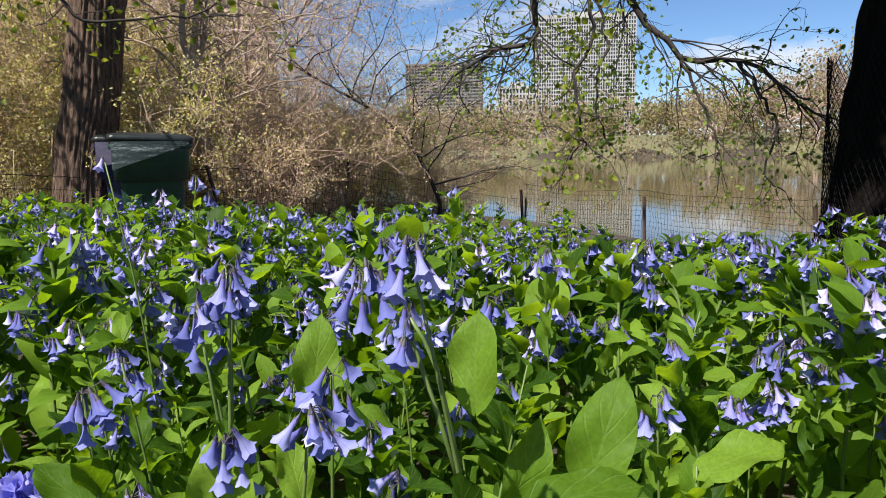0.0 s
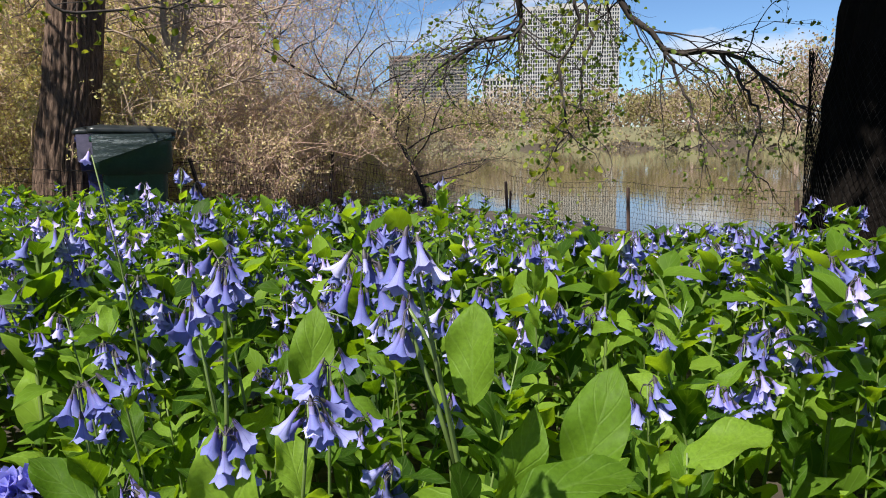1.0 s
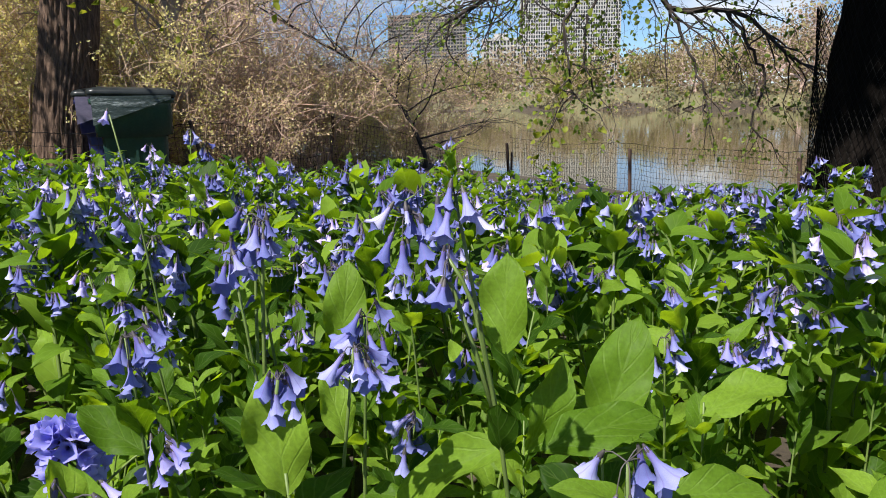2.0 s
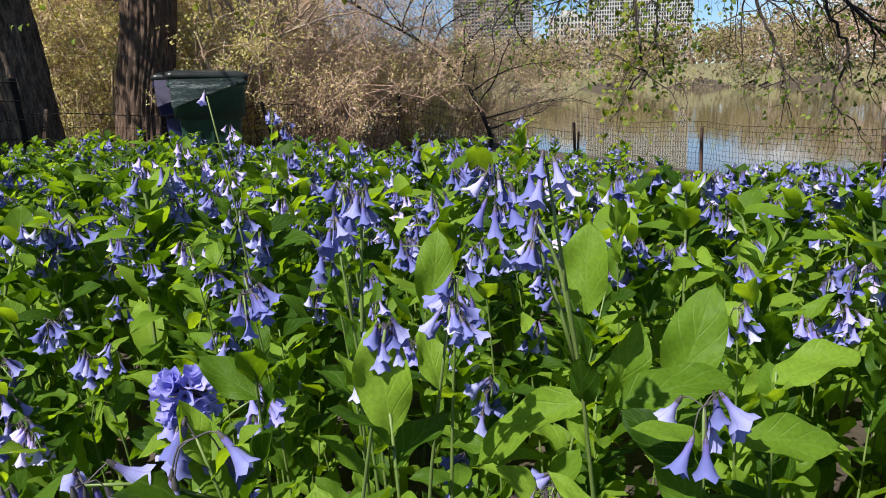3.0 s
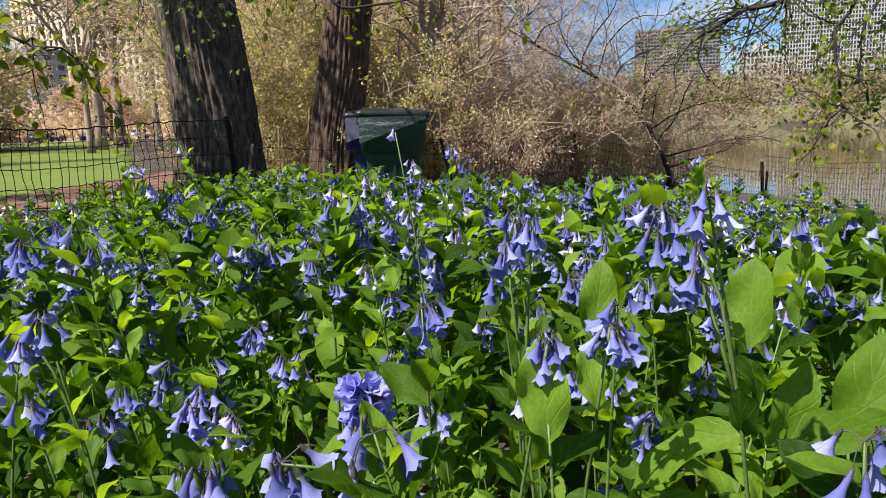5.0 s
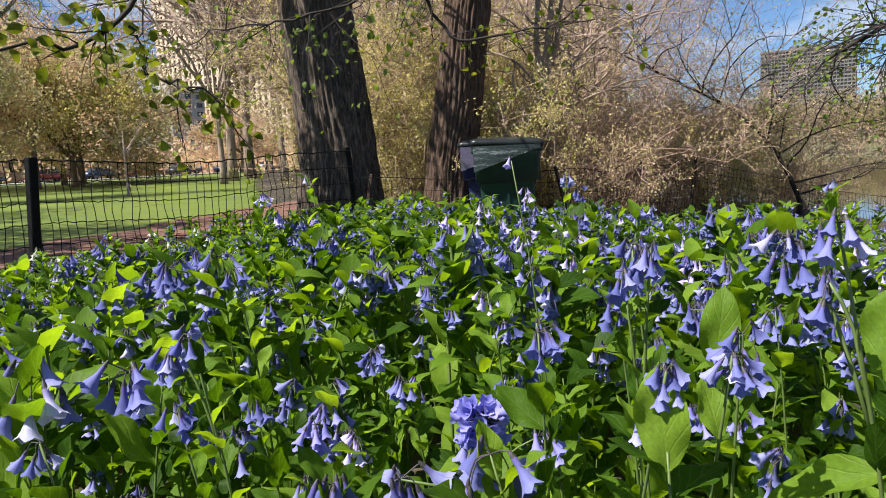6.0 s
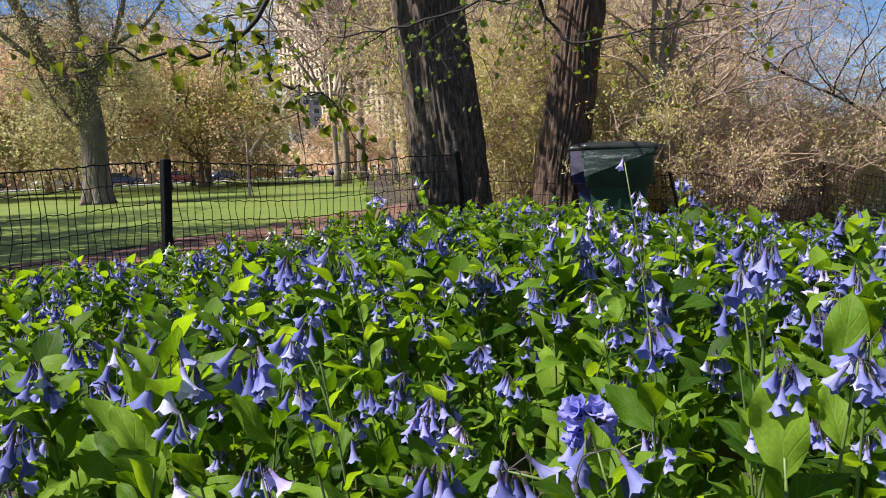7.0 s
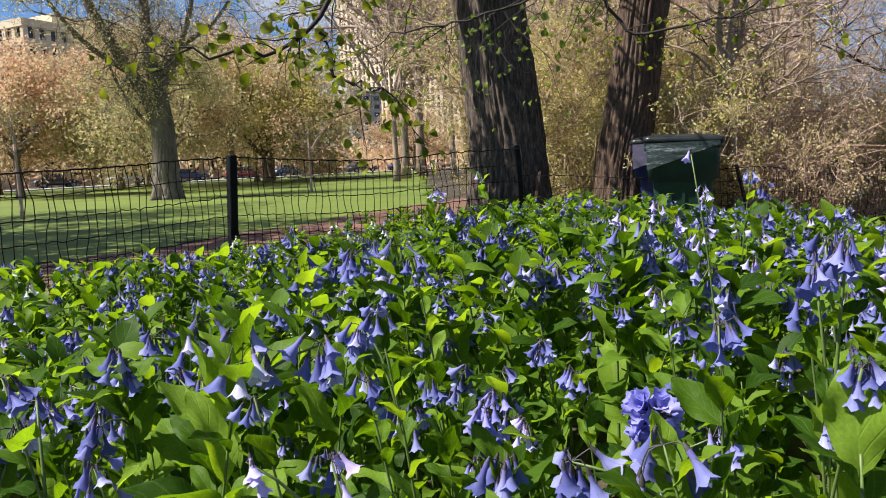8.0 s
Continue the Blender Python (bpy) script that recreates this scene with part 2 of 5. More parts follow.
LIME = surface("buff_limestone", [(0.3, (0.56, 0.45, 0.32)), (0.7, (0.72, 0.60, 0.44))], 0.1, 3, 0.85, 0.05)
PINK_STONE = surface("rose_brick_wall", [(0.3, (0.40, 0.28, 0.22)), (0.7, (0.55, 0.41, 0.33))], 0.1, 3, 0.85, 0.05)
GLASS_DARK = surface("window_glass", [(0.3, (0.025, 0.03, 0.035)), (0.7, (0.05, 0.058, 0.065))], 0.3, 2, 0.15, 0.0)
WIRE = surface("black_wire", [(0.3, (0.005, 0.005, 0.005)), (0.7, (0.013, 0.012, 0.011))], 20, 90, 0.7, 0.1, spec=0.12)
IRON = surface("black_painted_steel", [(0.3, (0.005, 0.005, 0.005)), (0.7, (0.014, 0.014, 0.014))], 12, 90, 0.5, 0.1, spec=0.1)
RUSTY = surface("rusty_steel_stake", [(0.3, (0.03, 0.018, 0.013)), (0.7, (0.09, 0.05, 0.035))], 12, 90, 0.8, 0.2)
BIN_GREEN = surface("dark_green_plastic", [(0.25, (0.010, 0.030, 0.024)), (0.55, (0.018, 0.048, 0.038)), (0.8, (0.045, 0.08, 0.068))], 4, 60, 0.25, 0.06)
BIN_BLUE = surface("navy_plastic", [(0.25, (0.016, 0.018, 0.09)), (0.75, (0.03, 0.034, 0.15))], 4, 60, 0.42, 0.06)
BIN_LID = surface("black_plastic_lid", [(0.3, (0.008, 0.010, 0.011)), (0.7, (0.028, 0.032, 0.032))], 5, 60, 0.32, 0.12, spec=0.3)
# The palest ramp stop paints highlights on the plastic as pale streaks.
LINER = surface("grey_liner_with_glints", [(0.38, (0.018, 0.028, 0.026)), (0.54, (0.055, 0.07, 0.068)), (0.66, (0.40, 0.43, 0.43))], 7, 60, 0.16, 0.8, stretch=(0.5, 0.5, 4))
LINER_MAUVE = surface("mauve_bin_liner", [(0.3, (0.07, 0.06, 0.10)), (0.7, (0.16, 0.14, 0.21))], 9, 60, 0.3, 0.5, stretch=(1, 1, 3))
RUBBER = surface("tyre_rubber", [(0.3, (0.012, 0.012, 0.012)), (0.7, (0.03, 0.03, 0.03))], 10, 60, 0.85, 0.1)
CHROME = surface("wheel_metal", [(0.3, (0.35, 0.35, 0.36)), (0.7, (0.5, 0.5, 0.5))], 10, 60, 0.35, 0.05, 0.8)


def paint(name, c):
    m = surface(name, [(0.3, tuple(v * 0.9 for v in c)), (0.7, c)], 1.5, 30, 0.3, 0.02)
    m.node_tree.nodes["Principled BSDF"].inputs["Coat Weight"].default_value = 0.6
    return m


def pond_water():
    m, nt, b = nodes_of("pond_water")
    n1 = noise_node(nt, 0.5, 3.0, 0.5, (1, 1, 1))
    n2 = noise_node(nt, 5.0, 2.0, 0.5, (1, 1, 1))
    mx = nt.nodes.new("ShaderNodeMixRGB")
    mx.inputs[0].default_value = 0.35
    nt.links.new(n1.outputs["Fac"], mx.inputs[1])
    nt.links.new(n2.outputs["Fac"], mx.inputs[2])
    bu = nt.nodes.new("ShaderNodeBump")
    bu.inputs["Strength"].default_value, bu.inputs["Distance"].default_value = 0.075, 0.05
    nt.links.new(mx.outputs["Color"], bu.inputs["Height"])
    nt.links.new(bu.outputs["Normal"], b.inputs["Normal"])
    b.inputs["Base Color"].default_value = (0.085, 0.070, 0.036, 1)
    b.inputs["Roughness"].default_value = 0.03
    b.inputs["IOR"].default_value = 1.33
    return m


WATER = pond_water()


# ------------------------------------------------------------ geometry helpers
class Geo:
    """Triangles gathered from many small pieces."""

    def __init__(self):
        self.v, self.t, self.m, self.uv, self.n = [], [], [], [], 0

    def add(self, verts, tris, mat=0, uv=None):
        verts, tris = np.asarray(verts, float).reshape(-1, 3), np.asarray(tris, int).reshape(-1, 3)
        self.v.append(verts)
        self.t.append(tris + self.n)
        self.m.append(np.broadcast_to(np.asarray(mat, int), (len(tris),)))
        self.uv.append(np.zeros((len(verts), 2)) if uv is None else np.asarray(uv, float))
        self.n += len(verts)
        return self

    def arrays(self):
        return np.concatenate(self.v), np.concatenate(self.t), np.concatenate(self.m), np.concatenate(self.uv)

    def join(self, other, matrix=None):
        v, t, m, uv = other.arrays()
        if matrix is not None:
            mm = np.array(matrix)
            v = v @ mm[:3, :3].T + mm[:3, 3]
        return self.add(v, t, m, uv)

    def scatter(self, other, matrices):
        """One copy of other for each 4 x 4 matrix."""
        v, t, m, uv = other.arrays()
        mats = np.asarray(matrices, float)
        allv = np.einsum("nij,vj->nvi", mats[:, :3, :3], v) + mats[:, None, :3, 3]
        off = (np.arange(len(mats)) * len(v))[:, None, None]
        return self.add(allv.reshape(-1, 3), (t[None] + off).reshape(-1, 3), np.tile(m, len(mats)), np.tile(uv, (len(mats), 1)))

    def tube(self, pts, radii, sides=6, mat=0, cap=True):
        pts = np.asarray(pts, float)
        n = len(pts)
        radii = np.broadcast_to(np.asarray(radii, float), (n,))
        d = np.gradient(pts, axis=0)
        d /= np.linalg.norm(d, axis=1, keepdims=True) + 1e-12
        ref = np.array([0.0, 0.0, 1.0]) if abs(d[:, 2]).mean() < 0.8 else np.array([1.0, 0.0, 0.0])
        a = np.cross(d, ref)
        a /= np.linalg.norm(a, axis=1, keepdims=True) + 1e-12
        b = np.cross(d, a)
        ang = np.linspace(0, 2 * np.pi, sides, endpoint=False)
        v = pts[:, None] + radii[:, None, None] * (a[:, None] * np.cos(ang)[None, :, None] + b[:, None] * np.sin(ang)[None, :, None])
        i, j = np.meshgrid(np.arange(n - 1), np.arange(sides), indexing="ij")
        k = (j + 1) % sides
        q = np.stack([i * sides + j, i * sides + k, (i + 1) * sides + k, (i + 1) * sides + j], -1).reshape(-1, 4)
        tris = np.concatenate([q[:, [0, 1, 2]], q[:, [0, 2, 3]]])
        v = v.reshape(-1, 3)
        if cap:
            v = np.concatenate([v, pts[[0]], pts[[-1]]])
            c0, c1 = n * sides, n * sides + 1
            e = [(c0, (s + 1) % sides, s) for s in range(sides)] + [(c1, (n - 1) * sides + s, (n - 1) * sides + (s + 1) % sides) for s in range(sides)]
            tris = np.concatenate([tris, e])
        return self.add(v, tris, mat)

    def box(self, lo, hi, mat=0, matrix=None):
        (x0, y0, z0), (x1, y1, z1) = lo, hi
        v = np.array([(x, y, z) for z in (z0, z1) for y in (y0, y1) for x in (x0, x1)], float)
        if matrix is not None:
            mm = np.array(matrix)
            v = v @ mm[:3, :3].T + mm[:3, 3]
        q = [(0, 2, 3, 1), (4, 5, 7, 6), (0, 1, 5, 4), (2, 6, 7, 3), (0, 4, 6, 2), (1, 3, 7, 5)]
        return self.add(v, [t for a, b, c, d in q for t in ((a, b, c), (a, c, d))], mat)

    def loft(self, rings, mat=0, caps=True):
        """Closed rings of equal count joined one to the next."""
        rings = np.asarray(rings, float)
        n, s = rings.shape[:2]
        v = rings.reshape(-1, 3)
        tris = []
        for i in range(n - 1):
            for j in range(s):
                k = (j + 1) % s
                a, b, c, d = i * s + j, i * s + k, (i + 1) * s + k, (i + 1) * s + j
                tris += [(a, b, c), (a, c, d)]
        if caps:
            v = np.concatenate([v, rings[0].mean(0)[None], rings[-1].mean(0)[None]])
            for j in range(s):
                k = (j + 1) % s
                tris += [(n * s, k, j), (n * s + 1, (n - 1) * s + j, (n - 1) * s + k)]
        return self.add(v, tris, mat)

    def mesh(self, name, mats, smooth=True):
        v, t, m, uv = self.arrays()
        me = bpy.data.meshes.new(name)
        me.vertices.add(len(v))
        me.vertices.foreach_set("co", v.astype(np.float32).ravel())
        me.loops.add(3 * len(t))
        me.loops.foreach_set("vertex_index", t.astype(np.int32).ravel())
        me.polygons.add(len(t))
        me.polygons.foreach_set("loop_start", np.arange(0, 3 * len(t), 3, dtype=np.int32))
        me.polygons.foreach_set("loop_total", np.full(len(t), 3, dtype=np.int32))
        me.polygons.foreach_set("material_index", m.astype(np.int32))
        me.polygons.foreach_set("use_smooth", np.full(len(t), smooth))
        if uv.any():
            lay = me.uv_layers.new(name="UVMap")
            lay.data.foreach_set("uv", uv[t.ravel()].astype(np.float32).ravel())
        for mt in mats:
            me.materials.append(mt)
        me.update()
        me.validate()
        return me


def part(name, geo, mats, parent=None, label="", smooth=True, m=None):
    """Links a Geo (or a ready mesh) as one mesh object under its parent."""
    if isinstance(geo, Geo):
        geo = geo.mesh(name, mats if isinstance(mats, (list, tuple)) else [mats], smooth)
    ob = new(name, geo)
    if parent is not None:
        ob.parent = parent
    if m is not None:
        ob.matrix_basis = m
    if label:
        ob["label"] = label
    return ob


def thing(name, m, label, category, group=""):
    ob = new(name)
    ob.empty_display_size = 0.1
    ob.matrix_basis = m
    return tagged(ob, label, category, group)


def unit(v):
    v = np.asarray(v, float)
    return v / (np.linalg.norm(v) + 1e-12)


def frame_of(origin, along, normal, scale=1.0):
    """A 4 x 4 whose x runs along, whose z is near normal."""
    x = unit(along)
    y = unit(np.cross(normal, x))
    z = np.cross(x, y)
    m = np.eye(4)
    s = np.broadcast_to(scale, (3,))
    m[:3, 0], m[:3, 1], m[:3, 2], m[:3, 3] = x * s[0], y * s[1], z * s[2], origin
    return m


def curve_points(knots, n):
    """A smooth line through a few knots."""
    k = np.asarray(knots, float)
    p = np.concatenate([2 * k[:1] - k[1:2], k, 2 * k[-1:] - k[-2:-1]])
    out = []
    for u in np.linspace(0, len(k) - 1, n):
        i = min(int(u), len(k) - 2)
        f = u - i
        a, b, c, d = p[i], p[i + 1], p[i + 2], p[i + 3]
        out.append(0.5 * (2 * b + (c - a) * f + (2 * a - 5 * b + 4 * c - d) * f * f + (3 * b - 3 * c + d - a) * f**3))
    return np.array(out)


def smooth01(a, b, x):
    t = np.clip((x - a) / (b - a), 0, 1)
    return t * t * (3 - 2 * t)


# ------------------------------------------------------------ the lie of the land
WATER_Z = -1.0


def pond_inside(x, y):
    """Metres inside the pond's shoreline (negative on land)."""
    near = ((x - 1.5) * 1.07 + (y - 13.2)) / 1.465 + 0.35 * np.sin(x * 0.9) + 0.2 * np.sin(y * 1.7)
    left = (x + 7.0 + 0.25 * (y - 13.0)) / 1.03 + 0.8 * np.sin(y * 0.21)
    far = -(0.615 * (x - 3.3) + 0.788 * (y - 116.0)) + 2.5 * np.sin(x * 0.07)
    return np.minimum(np.minimum(near, left), far)


def land(x, y):
    x, y = np.asarray(x, float), np.asarray(y, float)
    r = np.hypot(x - 0.8, y - 0.8)
    base = 0.15 * np.exp(-((r / 3.6) ** 2)) + 0.3 * smooth01(12, 70, -x)
    base = base + 0.015 * np.sin(x * 1.3 + 0.7) * np.sin(y * 1.1)
    across = 0.615 * (x - 3.3) + 0.788 * (y - 116.0)
    base = base + 2.2 * smooth01(0, 14, across)
    t = smooth01(-2.6, 1.2, pond_inside(x, y))
    return base * (1 - t) - 1.75 * t


def sheet(name, mat, keep, lift, step, lo, hi):
    """A ground sheet over the cells whose centre keep(x, y) takes."""
    xs, ys = np.arange(lo[0], hi[0] + step / 2, step), np.arange(lo[1], hi[1] + step / 2, step)
    gx, gy = np.meshgrid(xs, ys, indexing="ij")
    v = np.stack([gx, gy, land(gx, gy) + lift], -1).reshape(-1, 3)
    nx, ny = len(xs), len(ys)
    i, j = np.meshgrid(np.arange(nx - 1), np.arange(ny - 1), indexing="ij")
    ok = keep(gx[:-1, :-1] + step / 2, gy[:-1, :-1] + step / 2)
    i, j = i[ok], j[ok]
    a, b, c, d = i * ny + j, (i + 1) * ny + j, (i + 1) * ny + j + 1, i * ny + j + 1
    t = np.concatenate([np.stack([a, b, c], -1), np.stack([a, c, d], -1)])
    used = np.unique(t)
    remap = np.full(len(v), -1)
    remap[used] = np.arange(len(used))
    return part(name, Geo().add(v[used], remap[t]), mat)


def ground():
    rad = np.concatenate([[0.0], np.geomspace(0.4, 40, 90), np.geomspace(42, 3000, 70)])
    ang = np.linspace(0, 2 * np.pi, 220, endpoint=False)
    r, a = np.meshgrid(rad, ang, indexing="ij")
    x, y = 0.8 + r * np.cos(a), 0.8 + r * np.sin(a)
    v = np.stack([x, y, land(x, y)], -1).reshape(-1, 3)
    n = len(ang)
    i, j = np.meshgrid(np.arange(len(rad) - 1), np.arange(n), indexing="ij")
    k = (j + 1) % n
    p, q, s, t = i * n + j, i * n + k, (i + 1) * n + k, (i + 1) * n + j
    tri = np.concatenate([np.stack([p, s, q], -1).reshape(-1, 3), np.stack([p, t, s], -1).reshape(-1, 3)])
    tagged(part("ground", Geo().add(v, tri), SOIL), "brown soil with leaf litter, sloping down to the pond", "ground", kind="structure")


ground()


def fence_x(y):
    return -4.28 - 0.29 * (y - 1.48)


def path_mid(y):
    return -7.6 - 0.42 * (y - 3.0)


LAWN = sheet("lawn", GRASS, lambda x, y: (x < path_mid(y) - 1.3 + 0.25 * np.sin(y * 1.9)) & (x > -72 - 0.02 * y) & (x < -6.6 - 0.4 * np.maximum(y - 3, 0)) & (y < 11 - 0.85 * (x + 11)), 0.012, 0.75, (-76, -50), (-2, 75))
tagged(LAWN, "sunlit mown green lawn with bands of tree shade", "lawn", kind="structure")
PATH_STRIP = sheet("path", CHIPS, lambda x, y: np.abs(x - path_mid(y)) < 1.35 + 0.12 * np.sin(y * 2.3), 0.02, 0.22, (-15.5, -9), (-2, 16))
tagged(PATH_STRIP, "reddish wood-chip path beside the lawn", "path", kind="structure")
ROAD = sheet("road", ASPHALT, lambda x, y: (x < -78) & (x > -92), 0.03, 2.0, (-94, -120), (-76, 190))
tagged(ROAD, "grey asphalt street beyond the lawn", "road", kind="structure")
WALKWAY = sheet("pavement", CONCRETE, lambda x, y: (x < -73) & (x > -77.5), 0.13, 1.5, (-79, -120), (-72, 190))
tagged(WALKWAY, "pale concrete pavement along the street", "pavement", kind="structure")
BANK = sheet("far_bank", REED, lambda x, y: (pond_inside(x, y) < -0.3) & (pond_inside(x, y) > -16) & (0.615 * (x - 3.3) + 0.788 * (y - 116.0) > -6), 0.12, 1.5, (-90, -10), (190, 220))
tagged(BANK, "dry reedy bank on the far side of the pond", "bank", kind="structure")
water_geo = Geo().add([(-40, 0, 0), (260, -120, 0), (260, 200, 0), (-60, 240, 0)], [(0, 1, 2), (0, 2, 3)])
tagged(part("water", water_geo, WATER, m=pose(0, 0, WATER_Z)), "still brown pond water with soft reflections", "water", kind="structure")


# ------------------------------------------------------------ bluebells
def leaf_shape(nl, nw, width, droop, fold, wave, rng):
    """An oval leaf of length 1 along x, with a creased midrib, a drooping tip and a wavy edge."""
    u = np.linspace(0, 1, nl + 1)
    s = np.linspace(-1, 1, nw + 1)
    half = width * np.sin(np.pi * np.clip(u, 0, 1) ** 1.0) ** 0.66 * (0.92 + 0.08 * u) + 0.010
    half[-1] = 0.004
    uu, ss = np.meshgrid(u, s, indexing="ij")
    hh = half[:, None]
    x = uu - 0.03 * ss**2
    y = ss * hh
    z = fold * np.abs(ss) ** 1.2 * hh - droop * uu**2 + 0.12 * droop * np.sin(3 * uu)
    z = z + wave * hh * np.sin(uu * 9 + ss * 2.4 + rng.uniform(0, 6)) * np.abs(ss)
    z = z + 0.015 * np.sin(uu * 44 - 20 * np.abs(ss)) * (1 - np.abs(ss)) * (0.5 if nl > 6 else 0)
    v = np.stack([x, y, z], -1).reshape(-1, 3)
    uv = np.stack([ss, uu], -1).reshape(-1, 2)
    m = nw + 1
    i, j = np.meshgrid(np.arange(nl), np.arange(nw), indexing="ij")
    a, b, c, d = i * m + j, (i + 1) * m + j, (i + 1) * m + j + 1, i * m + j + 1
    t = np.concatenate([np.stack([a, b, c], -1).reshape(-1, 3), np.stack([a, c, d], -1).reshape(-1, 3)])
    return Geo().add(v, t, 0, uv)


def bell_shape(seg, rings, openness=1.0, curl=0.0):
    """A hanging trumpet of length 1 from its base at the origin down -z: slim tube, swelling throat, scalloped skirt."""
    prof = np.array([(0.0, 0.05), (0.10, 0.08), (0.48, 0.098), (0.60, 0.15), (0.82, 0.225), (0.93, 0.29), (1.0, 0.385)])
    zz = np.linspace(0, 1, rings + 1) ** 0.9
    rr = np.interp(zz, prof[:, 0], prof[:, 1])
    rr = np.where(zz > 0.5, 0.10 + (rr - 0.10) * openness, rr)
    ang = np.linspace(0, 2 * np.pi, seg, endpoint=False)
    z2, a2 = np.meshgrid(zz, ang, indexing="ij")
    lobe = np.cos(5 * a2)
    r2 = rr[:, None] * (1 + 0.12 * lobe * smooth01(0.7, 1.0, z2) + 0.05 * np.cos(10 * a2 + 1) * smooth01(0.5, 1.0, z2) + 0.06 * np.sin(3 * a2 + 9 * curl) * smooth01(0.75, 1.0, z2))
    drop = z2 + 0.06 * lobe * smooth01(0.8, 1.0, z2) + 0.03 * np.sin(2 * a2 + 0.6) * smooth01(0.8, 1.0, z2)
    v = np.stack([r2 * np.cos(a2) + curl * z2**2, r2 * np.sin(a2), -drop], -1).reshape(-1, 3)
    i, j = np.meshgrid(np.arange(rings), np.arange(seg), indexing="ij")
    k = (j + 1) % seg
    q = np.stack([i * seg + j, i * seg + k, (i + 1) * seg + k, (i + 1) * seg + j], -1).reshape(-1, 4)
    return Geo().add(v, np.concatenate([q[:, [0, 1, 2]], q[:, [0, 2, 3]]]), 0, np.stack([np.cos(5 * a2), z2], -1).reshape(-1, 2))


def head_plan(rng, count, fine, bell=0.0225, reach=0.015, closed=0.12, full=False):
    """A nodding spray hung from its top at the origin: where each bell hangs (shape, matrix), and the stalks and calyxes."""
    bells, stalks = [], Geo()
    lean = rng.uniform(0, 2 * np.pi)
    for i in range(count):
        az = rng.uniform(0, 2 * np.pi) if full else lean + rng.normal(0, 1.5)
        out = np.array([np.cos(az), np.sin(az), 0])
        far = reach * rng.uniform(0.2, 1.1)
        drop = rng.uniform(-0.012, 0.020)
        spreadout = abs(rng.normal(0.15, 0.55))
        end = out * far + np.array([0, 0, -drop])
        down = unit(np.array([0, 0, -1.0]) + out * spreadout)
        if full:
            # a round head: the bells point every way but straight up
            h = rng.uniform(-1.0, 0.95)
            down = unit(out * math.sqrt(1 - h * h) + np.array([0, 0, h - 0.25]))
            end = down * rng.uniform(0.004, 0.015)
        bud = rng.random() < closed
        size = bell * rng.uniform(0.85, 1.12) * (0.7 if bud else 1.0)
        kind = 0 if bud else 1 + int(rng.integers(4))
        side = unit(np.cross(down, rng.normal(0, 1, 3)))
        m = np.eye(4)
        m[:3, 2], m[:3, 0], m[:3, 1], m[:3, 3] = -down * size, side * size, np.cross(-down, side) * size, end
        if full:
            m[:3, :3] *= 0.82
        bells.append((kind, m))
        mid = out * far * 0.6 + np.array([0, 0, 0.003 - drop * 0.3])
        stalks.tube(curve_points([(0, 0, 0), mid, end], 5 if fine else 3), 0.0005 if fine else 0.0009, 4 if fine else 3, 0, False)
        stalks.tube([end - down * 0.002, end + down * 0.003, end + down * 0.006], [0.0008, 0.0021, 0.0017], 6 if fine else 3, 0, False)
    return bells, stalks


def bell_kinds(seg, rings):
    return [bell_shape(seg, rings, 0.12), bell_shape(seg, rings, 0.8, 0.05), bell_shape(seg, rings, 1.0, -0.06), bell_shape(seg, rings, 1.12, 0.1), bell_shape(seg, rings, 0.92, 0.0)]


R = np.random.default_rng(7)
LEAF_MESHES = [leaf_shape(12, 6, w, d, f, 0.32, R).mesh("leaf", [LEAF]) for w, d, f in
               ((0.22, 0.25, 0.34), (0.26, 0.10, 0.26), (0.19, 0.45, 0.38), (0.235, 0.22, 0.30), (0.18, 0.32, 0.48), (0.24, -0.12, 0.32))]
LEAF_MID = [leaf_shape(5, 2, w, d, 0.3, 0.1, R) for w, d in ((0.24, 0.25), (0.28, 0.1), (0.21, 0.45))]
LEAF_FAR = [leaf_shape(2, 2, w, d, 0.3, 0.0, R) for w, d in ((0.30, 0.25), (0.26, 0.4))]


PETALS = {}
for kind, petal in (("blue", BELL), ("pale", BELL_PALE), ("white", BELL_WHITE), ("lilac", BELL_LILAC)):
    PETALS[kind] = [g.mesh("bell", [petal]) for g in bell_kinds(20, 8)]
BELLS_MID, BELLS_FAR = bell_kinds(8, 4), bell_kinds(5, 2)


